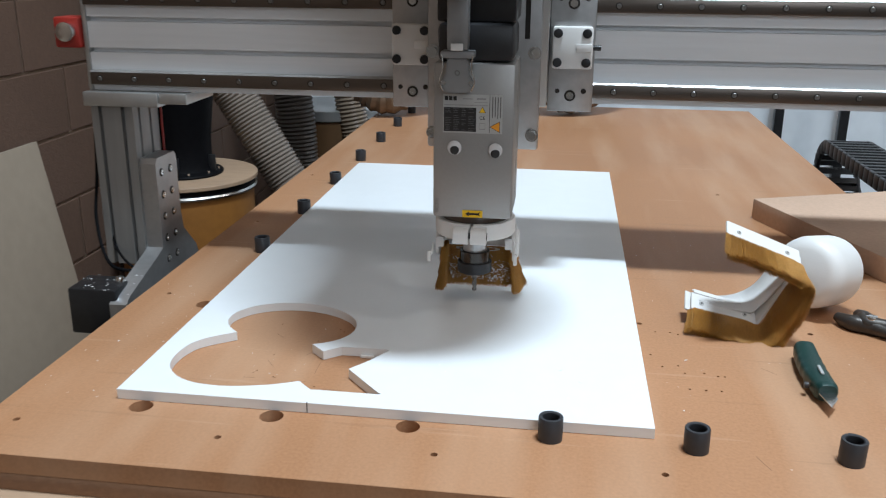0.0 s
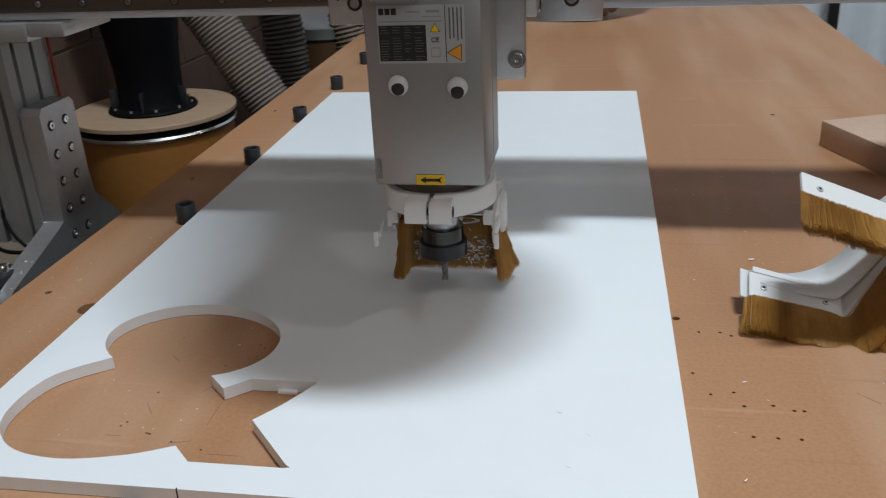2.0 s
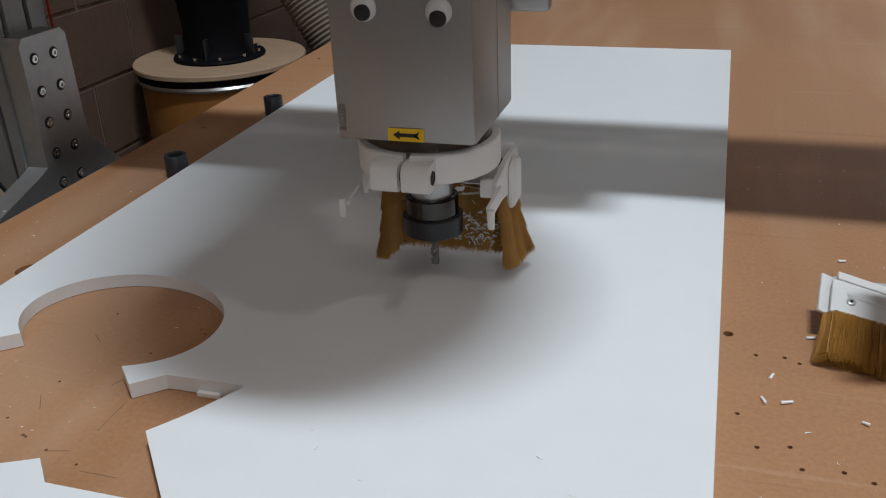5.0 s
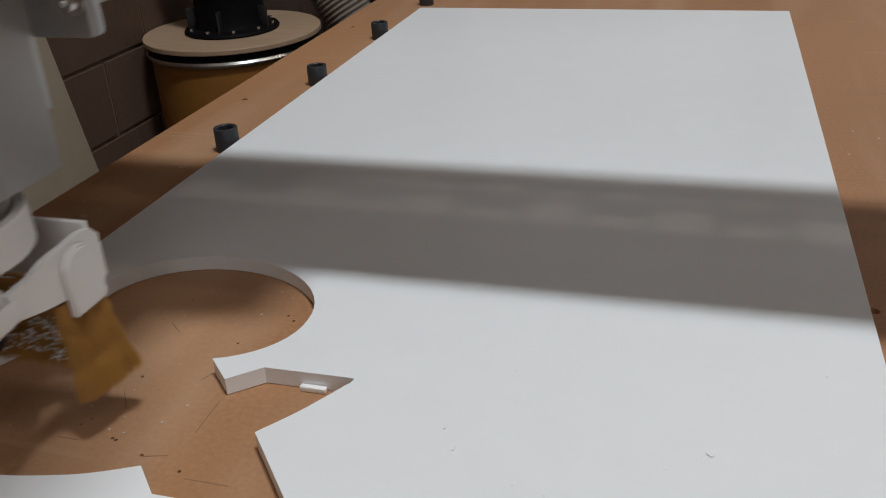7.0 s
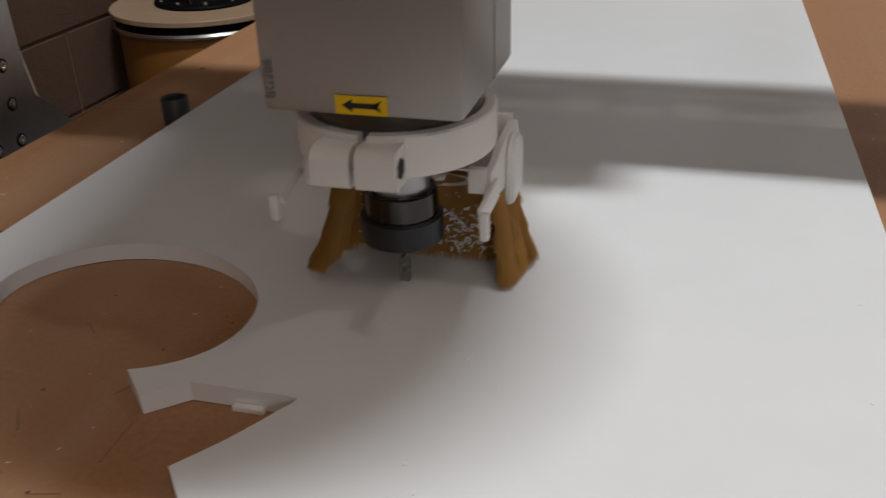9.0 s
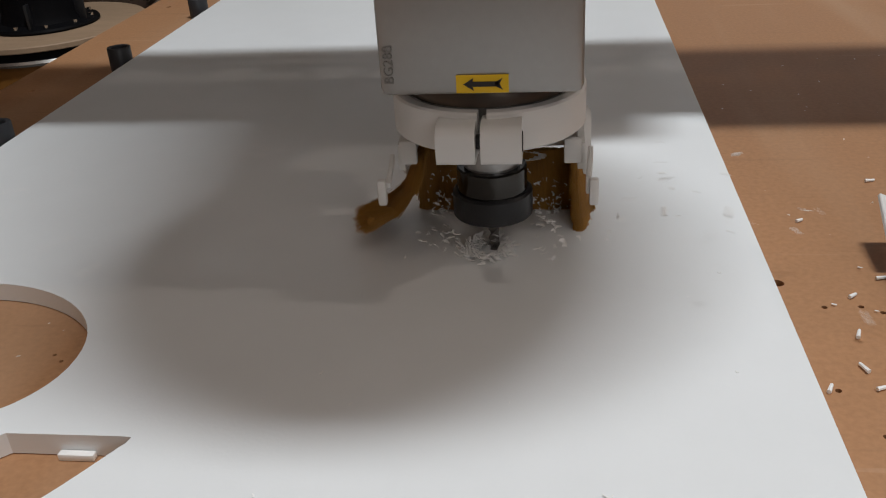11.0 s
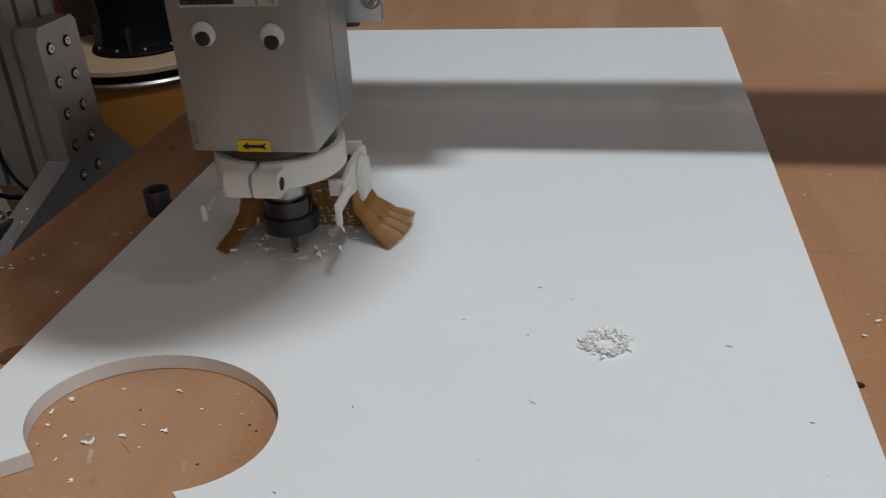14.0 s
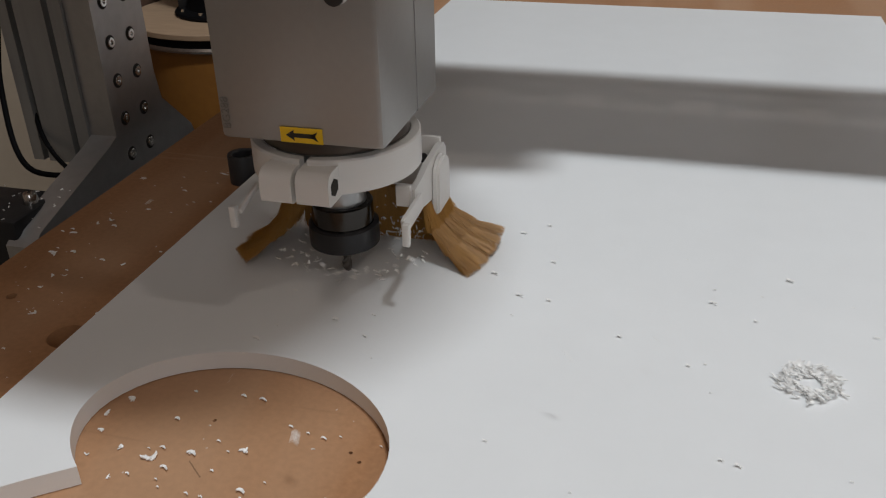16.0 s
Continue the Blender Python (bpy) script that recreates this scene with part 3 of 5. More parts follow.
def ribbed(pts, r, rib=0.0025, pitch=0.012, n=24):
    """A corrugated hose along points."""
    pts = [Vector(p) for p in pts]
    fine, dist = [], [0.0]
    for a, b in zip(pts, pts[1:]):
        dist.append(dist[-1] + (b - a).length)
    total, step = dist[-1], pitch / 4
    k, j = 0, 0
    out, rad = [], []
    while k * step < total:
        s = k * step
        while dist[j + 1] < s:
            j += 1
        u = (s - dist[j]) / max(1e-9, dist[j + 1] - dist[j])
        out.append(pts[j].lerp(pts[j + 1], u))
        rad.append(r + rib * (1 if k % 4 == 0 else -1 if k % 4 == 2 else 0))
        k += 1
    return sweep(B(), out, rad, n)


part("hanging_hose", ribbed(hose_up, 0.066, 0.003, 0.014), DUCT, carriage, "tan ribbed hose, its unseen loop over the spindle sized to cast a shadow")

# ---- spindle ----
SO = (0.381, 0.325, 0.037)
spindle = thing("router_spindle", SO, "square grey router spindle with two googly eyes and stickers", "spindle")
SX0, SX1, SYF, SYB = 0.3285, 0.4335, 0.2700, 0.385
body = part("body", box(B(), SX0, SX1, SYF, SYB, 0.1595, 0.364, 0.004), BODY, spindle, "grey square metal spindle housing")
part("body_seam", box(B(), SX1 - 0.0005, SX1 + 0.0004, 0.336, 0.3372, 0.162, 0.362), INK_GREY, body, origin=SO)
part("fan_cap", box(B(), SX0 + 0.004, SX1 - 0.003, SYF + 0.004, SYB - 0.003, 0.3645, 0.413, 0.008), BLACK, spindle, "black plastic fan cap")
shell = prism(B(), [[(0.347, 0.3285), (0.377, 0.3285), (0.3835, 0.3420), (0.3765, 0.3535), (0.3750, 0.3715), (0.3490, 0.3715), (0.3475, 0.3535), (0.3405, 0.3420)]], -0.2695, -0.2470)
bmesh.ops.transform(shell, matrix=Matrix(((1, 0, 0, 0), (0, 0, -1, 0), (0, 1, 0, 0), (0, 0, 0, 1))), verts=shell.verts)
bmesh.ops.recalc_face_normals(shell, faces=shell.faces)
bmesh.ops.bevel(shell, geom=[e for e in shell.edges if e.calc_face_angle(0) > 0.9], offset=0.0018, segments=2, affect="EDGES")
plug = part("plug", shell, PLUG_GREY, spindle, "grey die-cast connector plug with a wire latch")
part("plug_collar", box(B(), 0.3405, 0.3830, 0.2455, 0.2695, 0.3718, 0.3805, 0.002), PLUG_GREY, plug, origin=SO)
part("plug_hood", box(B(), 0.348, 0.3750, 0.2475, 0.2695, 0.3807, 0.455, 0.004), PLUG_GREY, spindle, "grey plug hood")
part("hood_tab", box(B(), 0.3535, 0.3690, 0.2440, 0.2474, 0.3810, 0.3900, 0.001), PRINT, spindle)
for sx in (-1, 1):
    xm = 0.362
    part("latch_wire", sweep(B(), curve_through([(xm + sx * 0.0195, 0.2462, 0.376), (xm + sx * 0.0180, 0.2455, 0.364), (xm + sx * 0.0188, 0.2452, 0.355), (xm + sx * 0.0222, 0.2455, 0.3430), (xm + sx * 0.0180, 0.2462, 0.332)], 5), 0.0009, 8), STEEL, plug, origin=SO)
    part("latch_pin", rod(B(), (xm + sx * 0.0170, 0.2472, 0.342), (xm + sx * 0.0170, 0.2452, 0.342), 0.0030, n=14), STEEL, plug, origin=SO)
mark = lathe(B(), (0, 0, 0), [(0.0022, 0), (0.0022, 0.0006), (0.0034, 0.0006), (0.0034, 0)], 20)
bmesh.ops.transform(mark, matrix=pose(0.362, 0.2470, 0.354, 90, 0, 0), verts=mark.verts)
part("moulded_ring", mark, INK_DIM, plug, origin=SO)
# box and neck added above the spindle to fill gaps in its shadow
part("z_motor", box(B(), 0.310, 0.452, 0.285, 0.4395, 0.61, 0.86, 0.006), BLACK_METAL, spindle)
part("motor_neck", box(B(), 0.3305, 0.4315, 0.284, 0.3975, 0.4135, 0.611, 0.004), BLACK_METAL, spindle)
part("power_cable", sweep(B(), curve_through([(0.361, 0.258, 0.450), (0.361, 0.258, 0.49), (0.365, 0.27, 0.56), (0.375, 0.33, 0.70), (0.38, 0.40, 0.85)], 10), 0.008, 12), BLACK, spindle)
mount = part("mount_plate", box(B(), 0.3010, 0.4610, 0.398, 0.412, 0.229, 0.60, 0.004), PLATE, spindle, "grey mounting plate with corner bolts")
part("mount_spacer", box(B(), SX0 + 0.01, SX1 - 0.01, SYB - 0.001, 0.3985, 0.19, 0.40, 0.001), ALU, spindle)
# widened behind the mount plate to close a lit gap in the shadow
part("slide_block", box(B(), 0.304, 0.458, 0.4121, 0.4395, 0.245, 0.60, 0.001), ALU, spindle)
for mx in (0.3085, 0.452):
    for mz in (0.2505, 0.366):
        bolt = lathe(B(), (0, 0, 0), [(0.0001, 0.002), (0.0028, 0.002), (0.0028, 0.0065), (0.0060, 0.0065), (0.0066, 0.0055), (0.0066, 0.001), (0.0092, 0.001), (0.0092, 0)], 18)
        bmesh.ops.transform(bolt, matrix=pose(mx, 0.398, mz, 90, 0, 0), verts=bolt.verts)
        part("mount_bolt", bolt, STEEL, mount, origin=SO)
# dark strip laid on the plate as a slot's shade
part("mount_slot", box(B(), 0.4375, 0.4445, 0.3972, 0.3981, 0.385, 0.56), RECESS_SHADE, mount, origin=SO)

FY = SYF - 0.0003


def sticker(name, x0, x1, z0, z1, material, parent, lift=0.0004, label=""):
    return part(name, box(B(), x0, x1, FY - lift, FY, z0, z1), material, parent, label, origin=SO if parent is not spindle else None)


arrow_label = sticker("arrow_sticker", 0.3685, 0.3955, 0.1612, 0.1707, YELLOW, spindle, 0.0005, "yellow sticker with a black arrow")
ar = B()
box(ar, 0.3765, 0.3905, FY - 0.0009, FY - 0.0005, 0.1646, 0.1672)
for pts in ([(0.3722, 0.1659), (0.3775, 0.1692), (0.3768, 0.1659), (0.3775, 0.1626)], [(0.3885, 0.1650), (0.3925, 0.1628), (0.3908, 0.1659), (0.3925, 0.1690), (0.3885, 0.1668)]):
    front, back = [ar.verts.new((x, FY - 0.0009, z)) for x, z in pts], [ar.verts.new((x, FY - 0.0004, z)) for x, z in pts]
    ar.faces.new(front), ar.faces.new(list(reversed(back)))
    for i in range(len(front)):
        j = (i + 1) % len(front)
        ar.faces.new((front[i], back[i], back[j], front[j]))
bmesh.ops.recalc_face_normals(ar, faces=ar.faces)
part("arrow", ar, INK, arrow_label, origin=SO)

rating = sticker("rating_label", 0.3415, 0.4185, 0.2745, 0.3245, LABEL_GREY, spindle, 0.0003, "silver rating label with a black table and a warning triangle")
sticker("logo_block", 0.3435, 0.3480, 0.3165, 0.3220, INK, rating, 0.0007), sticker("logo_block", 0.3490, 0.3535, 0.3165, 0.3220, INK, rating, 0.0007), sticker("logo_block", 0.3545, 0.3590, 0.3165, 0.3220, INK, rating, 0.0007)
sticker("text_bar", 0.367, 0.380, 0.3182, 0.3194, INK_GREY, rating, 0.0007), sticker("text_bar", 0.385, 0.397, 0.3178, 0.3202, INK_GREY, rating, 0.0007), sticker("text_bar", 0.382, 0.399, 0.3143, 0.3150, INK_GREY, rating, 0.0007)
sticker("text_bar", 0.343, 0.399, 0.3102, 0.3112, INK_GREY, rating, 0.0007)
data_plate = sticker("data_table", 0.3425, 0.3845, 0.2765, 0.3075, INK, rating, 0.0007)
for i in range(13):
    z = 0.2780 + i * 0.0023
    for x0, x1 in ((0.3440, 0.3525), (0.3550, 0.3630), (0.3655, 0.3720), (0.3745, 0.3830)):
        if random.random() < 0.8:
            sticker("text_bar", x0, x1 - random.uniform(0, 0.003), z, z + 0.0005, INK_DIM, rating, 0.0010)
sticker("divider", 0.4015, 0.4021, 0.2755, 0.3240, INK, rating, 0.0007)
for i in range(4):
    x = 0.4050 + i * 0.0034
    sticker("text_bar", x, x + 0.0012, 0.2935 + random.uniform(0, 0.004), 0.3220, INK_DIM, rating, 0.0007)


def triangle(name, cx, cz, s, turn, material, lift, parent, label=""):
    bm = B()
    pts = [(cx + s * math.cos(radians(turn + k * 120)), cz + s * math.sin(radians(turn + k * 120))) for k in range(3)]
    f, k_ = [bm.verts.new((x, FY - lift, z)) for x, z in pts], [bm.verts.new((x, FY, z)) for x, z in pts]
    bm.faces.new(f), bm.faces.new(list(reversed(k_)))
    for i in range(3):
        j = (i + 1) % 3
        bm.faces.new((f[i], k_[i], k_[j], f[j]))
    bmesh.ops.recalc_face_normals(bm, faces=bm.faces)
    return part(name, bm, material, parent, label, origin=SO)


triangle("warning_edge", 0.4110, 0.2835, 0.0087, 180, INK, 0.0007, rating)
triangle("warning_triangle", 0.4110, 0.2835, 0.0076, 180, ORANGE, 0.0010, rating, "orange warning triangle")
triangle("small_edge", 0.3925, 0.3040, 0.0053, 90, INK, 0.0007, rating)
triangle("small_triangle", 0.3925, 0.3040, 0.0044, 90, YELLOW, 0.0010, rating)
sticker("symbol_frame", 0.3885, 0.3965, 0.2795, 0.2880, INK_GREY, rating, 0.0007), sticker("symbol_page", 0.3890, 0.3960, 0.2805, 0.2873, LABEL_GREY, rating, 0.0010)


def lettering(name, text, size, m, material, parent):
    cu = bpy.data.curves.new(name, "FONT")
    cu.body, cu.size, cu.extrude, cu.align_x, cu.align_y = text, size, 0.0002, "CENTER", "CENTER"
    tmp = new(name, cu)
    bpy.context.view_layer.update()
    me = bpy.data.meshes.new_from_object(tmp.evaluated_get(bpy.context.evaluated_depsgraph_get()))
    bpy.data.objects.remove(tmp)
    me.transform(m)
    me.transform(Matrix.Translation(-Vector(SO)))
    me.materials.clear()
    me.materials.append(material)
    ob = new(name, me)
    ob.parent = parent
    return ob


lettering("conformity_mark", "CE", 0.0062, pose(0.3925, FY - 0.0009, 0.2945, 90, 0, 0), INK, rating)
lettering("stamped_text", "BG288", 0.0072, pose(0.3340, FY - 0.0001, 0.1765, 90, -90, 0), STAMP, spindle)
CX, CY = 0.381, 0.325
for ex, px_, pz_ in ((0.3567, 0.0006, -0.0022), (0.4103, 0.0004, -0.0034)):
    ez = 0.2548 if ex < CX else 0.2530
    eb = lathe(B(), (0, 0, 0), [(0.0094, 0.0), (0.0094, 0.0012), (0.0087, 0.0030), (0.0067, 0.0044), (0.0040, 0.0052), (0.0001, 0.0054)], 28)
    bmesh.ops.transform(eb, matrix=pose(ex, FY, ez, 90, 0, 0), verts=eb.verts)
    eye = part("googly_eye", eb, EYE_WHITE, spindle, "white domed googly eye with a loose black pupil")
    pu = lathe(B(), (0, 0, 0), [(0.0059, 0.0), (0.0059, 0.0049), (0.0040, 0.0055), (0.0001, 0.0058)], 24)
    bmesh.ops.transform(pu, matrix=pose(ex + px_, FY - 0.0002, ez + pz_, 90, 0, 0), verts=pu.verts)
    part("pupil", pu, INK, eye, origin=SO)
part("nose_flange", lathe(B(), (CX, CY, 0), [(0.0001, 0.1594), (0.0475, 0.1594), (0.0484, 0.1575), (0.0484, 0.1505), (0.044, 0.149), (0.0001, 0.149)], 48), DARK_STEEL, spindle, "dark machined nose flange")
part("nose_step", lathe(B(), (CX, CY, 0), [(0.0001, 0.1495), (0.040, 0.1495), (0.040, 0.127), (0.0178, 0.124), (0.0168, 0.122), (0.0168, 0.0990), (0.0001, 0.0990)], 40), PLATE, spindle, "bright steel spindle nose")
part("collet_collar", lathe(B(), (CX, CY, 0), [(0.0001, 0.0993), (0.0202, 0.0993), (0.0211, 0.0982), (0.0213, 0.0838), (0.0001, 0.0838)], 36), DARK_POLISH, spindle, "dark polished collar")
part("collet_nut", lathe(B(), (CX, CY, 0), [(0.0001, 0.0840), (0.0225, 0.0840), (0.0243, 0.0826), (0.0243, 0.0682), (0.0220, 0.0668), (0.010, 0.0662), (0.0001, 0.0662)], 36), BLACK_METAL, spindle, "black collet nut")
bit = B()
for i in range(42):
    a0 = i * 11
    z = 0.037 + i * 0.0006
    box(bit, -0.0029, 0.0029, -0.0019, 0.0019, z, z + 0.00059, 0, pose(CX, CY, 0, 0, 0, a0))
part("router_bit", rod(bit, (CX, CY, 0.060), (CX, CY, 0.072), 0.0030, n=14), TOOL_STEEL, spindle, "slim fluted router bit")

# ---- dust shoe bracket and brush on the spindle ----
DO = (CX, CY, 0.115)
shoe = thing("dust_shoe", DO, "white printed clamp ring with a tan bristle skirt", "dust shoe")
ring = lathe(B(), (CX, CY, 0), [(0.0490, 0.1500), (0.0490, 0.1280), (0.0545, 0.1270), (0.0555, 0.1282), (0.0555, 0.1488), (0.0545, 0.1500), (0.0490, 0.1500)], 60, -87.5, 267.5)
part("clamp_ring", ring, PRINT, shoe, "white printed clamp ring with a split at the front")
for x0, x1 in ((0.3575, 0.3780), (0.3808, 0.4020)):
    lug = B()
    y0_, y1_, z0_, z1_, rr_ = CY - 0.0695, CY - 0.0490, 0.1262, 0.1468, 0.0075
    prof = [(y0_ + rr_ - rr_ * math.cos(radians(a)), z1_ - rr_ + rr_ * math.sin(radians(a))) for a in range(0, 91, 15)] + [(y1_, z1_), (y1_, z0_)]
    prof += [(y0_ + 0.003 - 0.003 * math.sin(radians(a)), z0_ + 0.003 - 0.003 * math.cos(radians(a))) for a in range(0, 91, 30)]
    prism(lug, [prof], x0, x1)
    bmesh.ops.transform(lug, matrix=Matrix(((0, 0, 1, 0), (1, 0, 0, 0), (0, 1, 0, 0), (0, 0, 0, 1))), verts=lug.verts)
    bmesh.ops.recalc_face_normals(lug, faces=lug.faces)
    lg = part("clamp_lug", lug, PRINT, shoe)
    xe = x1 if x0 > 0.38 else x0
    # dark hexagon on the lug's end as the bore's shade
    part("lug_bore", rod(B(), (xe - 0.0004, CY - 0.0600, 0.1362), (xe + 0.0004, CY - 0.0600, 0.1362), 0.0058, n=6), RECESS_SHADE, lg, origin=DO)
part("clamp_screw", rod(B(), (0.3780, CY - 0.0600, 0.1362), (0.3825, CY - 0.0600, 0.1362), 0.0040, n=12), BLACK_METAL, shoe)
# back collar and carrier plate of the skirt
part("skirt_carrier", box(B(), 0.3320, 0.4340, 0.3860, 0.3900, 0.0860, 0.1250, 0.001), PRINT, shoe, "white carrier plate behind the skirt")
part("carrier_bolt", rod(B(), (0.4215, 0.3858, 0.1085), (0.4215, 0.3840, 0.1085), 0.0036, n=14), BLACK_METAL, shoe)
part("carrier_bolt", rod(B(), (0.3450, 0.3858, 0.1085), (0.3450, 0.3840, 0.1085), 0.0036, n=14), BLACK_METAL, shoe)
for sx in (-1, 1):
    xa = CX + sx * 0.0530
    arm = B()
    prism(arm, [[(0.3160, 0.0990), (0.3160, 0.1150), (0.3330, 0.1160), (0.3480, 0.1200), (0.3780, 0.1220), (0.3880, 0.1210), (0.3940, 0.1150), (0.3940, 0.0880), (0.3880, 0.0850), (0.3400, 0.0930)]], xa - 0.0020, xa + 0.0020)
    bmesh.ops.transform(arm, matrix=Matrix(((0, 0, 1, 0), (1, 0, 0, 0), (0, 1, 0, 0), (0, 0, 0, 1))), verts=arm.verts)
    bmesh.ops.recalc_face_normals(arm, faces=arm.faces)
    part("side_arm", arm, PRINT, shoe, "white side arm with a stepped edge")
    part("arm_tab", box(B(), min(xa, xa - sx * 0.010), max(xa, xa - sx * 0.010), 0.312, 0.3165, 0.1040, 0.1190, 0.001), PRINT, shoe)
    brace = B()
    box(brace, -0.0014, 0.0014, -0.021, 0.012, -0.0062 if sx > 0 else -0.0020, 0.0062 if sx > 0 else 0.0020, 0.0009, pose(xa + sx * 0.0046, 0.306, 0.1055, 9, 0, sx * -4))
    part("arm_brace", brace, PRINT, shoe)
    part("arm_post", box(B(), xa + sx * 0.0062 - 0.0025, xa + sx * 0.0062 + 0.0025, 0.2800, 0.2850, 0.0920, 0.1075, 0.0012), PRINT, shoe)
    cheek = B()
    rim = [(0.3560, 0.0780), (0.3560, 0.1060)] + [(0.3710 - 0.0150 * math.cos(radians(a)), 0.1060 + 0.0120 * math.sin(radians(a))) for a in range(15, 166, 15)] + [(0.3860, 0.1060), (0.3860, 0.0780)]
    prism(cheek, [rim], xa + sx * 0.0040 - 0.0030, xa + sx * 0.0040 + 0.0030)
    bmesh.ops.bevel(cheek, geom=[e for e in cheek.edges if e.calc_face_angle(0) > 0.9], offset=0.0016, segments=2, affect="EDGES")
    bmesh.ops.transform(cheek, matrix=Matrix(((0, 0, 1, 0), (1, 0, 0, 0), (0, 1, 0, 0), (0, 0, 0, 1))), verts=cheek.verts)
    bmesh.ops.recalc_face_normals(cheek, faces=cheek.faces)
    part("arm_cheek", cheek, PRINT, shoe, "smooth white rounded end plate")


def hairs(width, length, thick, count, flare, seed):
    """A bundle of loose hairs hanging from the origin, widest along x, round a thin dark heart."""
    rnd = random.Random(seed)
    bm = B()
    w0, w1, t0, t1 = width * 0.36, width * 0.36 * flare, thick * 0.26, thick * 0.26 * flare
    top = [bm.verts.new((sx * w0, sy * t0, 0)) for sx, sy in ((-1, -1), (1, -1), (1, 1), (-1, 1))]
    low = [bm.verts.new((sx * w1, sy * t1, -length * 0.86)) for sx, sy in ((-1, -1), (1, -1), (1, 1), (-1, 1))]
    bm.faces.new(low)
    for q in range(4):
        bm.faces.new((top[q], low[q], low[(q + 1) % 4], top[(q + 1) % 4]))
    for k in range(count):
        a, d = rnd.uniform(0, math.tau), rnd.uniform(0.55, 1.0) ** 0.5
        x, y = 0.5 * width * d * math.cos(a), 0.5 * thick * d * math.sin(a)
        l = length * rnd.uniform(0.84, 1.06)
        ex, ey = x * flare + rnd.gauss(0, 0.0011), y * flare + rnd.gauss(0, 0.0011)
        r = rnd.uniform(0.00008, 0.00016)
        rows = []
        for u, rr in ((0, r), (0.5, r), (1, r * 0.7)):
            bx, by = x + (ex - x) * u + (rnd.gauss(0, 0.0003) if u == 0.5 else 0), y + (ey - y) * u
            rows.append([bm.verts.new((bx + rr * math.cos(q * 2.094), by + rr * math.sin(q * 2.094), -l * u)) for q in range(3)])
        for p_, q_ in zip(rows, rows[1:]):
            for q in range(3):
                n_ = (q + 1) % 3
                bm.faces.new((p_[q], p_[n_], q_[n_], q_[q]))
        bm.faces.new(rows[-1])
    bmesh.ops.recalc_face_normals(bm, faces=bm.faces)
    return bm


SKIRT = []
SPLAY = [(0, 4), (8.5, 4), (9.0, 18), (9.2, 24), (9.6, 20), (10.0, 62), (11.3, 62), (11.5, 60), (11.8, 36), (12.0, 22), (12.5, -5), (13.5, 2), (14.0, 32), (14.5, 40), (16.0, 47)]
SPLAY_RIGHT = [(0, 6), (8.5, 4), (9.0, 4), (9.2, 6), (9.6, 2), (10.0, 0), (11.3, 0), (11.5, 0), (11.8, 2), (12.0, 4), (12.5, 34), (13.5, 40), (14.0, 51), (14.5, 50), (15.5, 55), (16.0, 56)]


def skirt_strip(x, y, turn, width, length, seed, swing, share, lean, top):
    """A strip of bristles in three rigid lengths, each keyed to follow on from the one above."""
    lengths = (length * 0.36, length * 0.36, length * 0.40)
    made = []
    for k, (l, flare, grow) in enumerate(zip(lengths, (1.05, 1.16, 1.42), (1.0, 1.03, 1.14))):
        ob = new("bristle_tuft", bpy.data.meshes.new("bristle_tuft"))
        bm = hairs(width * grow, l * 1.06, 0.0062 * grow, 420, flare, seed * 3 + k)
        bm.to_mesh(ob.data)
        bm.free()
        ob.data.materials.append(BRISTLE)
        ob.parent = shoe
        made.append(ob)
    SKIRT.append((made, lengths, swing, (x - DO[0], y - DO[1], top - DO[2]), turn, share, lean))


rnd = random.Random(9)
for i in range(7):
    u = i / 6
    skirt_strip(CX - 0.0470 + rnd.uniform(-0.0006, 0.0006), 0.346 + 0.028 * u, 90 + 58 - 50 * u + rnd.uniform(-5, 5), 0.0061, 0.0590 + rnd.uniform(-0.002, 0.002), 10 + i, SPLAY, 1.12 - 0.38 * u + rnd.uniform(-0.06, 0.06), 5 - 6 * u + rnd.uniform(-1.5, 1.5), 0.094)
    skirt_strip(CX + 0.0510 + rnd.uniform(-0.001, 0.001), 0.354 + 0.028 * u, -90 - 26 + 26 * u + rnd.uniform(-5, 5), 0.0078, 0.0575 + rnd.uniform(-0.002, 0.002), 20 + i, SPLAY_RIGHT, 0.90 + 0.12 * u + rnd.uniform(-0.08, 0.08), 3 + 6 * u + rnd.uniform(-2, 2), 0.088)
for i in range(8):
    skirt_strip(0.3345 + 0.0133 * i, 0.3800, 0, 0.0150, 0.0550, 30 + i, SPLAY, 0.12, 1, 0.0865)


def curl(bm, m, s, wide=1.0):
    """A small twisted shaving."""
    pts = [Vector((s * (i / 4 - 0.5), 0.25 * s * math.sin(i * 1.1), 0.08 * s * (1 + math.cos(i * 1.6)))) for i in range(5)]
    prev = None
    for i, p in enumerate(pts):
        w = s * 0.16 * wide * (1 - 0.4 * abs(i - 2) / 2)
        cur = [bm.verts.new(m @ (p + Vector((0, dy * w, dz * 0.09 * s)))) for dy, dz in ((-1, 0), (1, 0), (1, 1), (-1, 1))]
        if prev:
            for k in range(4):
                bm.faces.new((prev[k], prev[(k + 1) % 4], cur[(k + 1) % 4], cur[k]))
        else:
            bm.faces.new(list(reversed(cur)))
        prev = cur
    bm.faces.new(prev)
    return bm


rnd = random.Random(5)
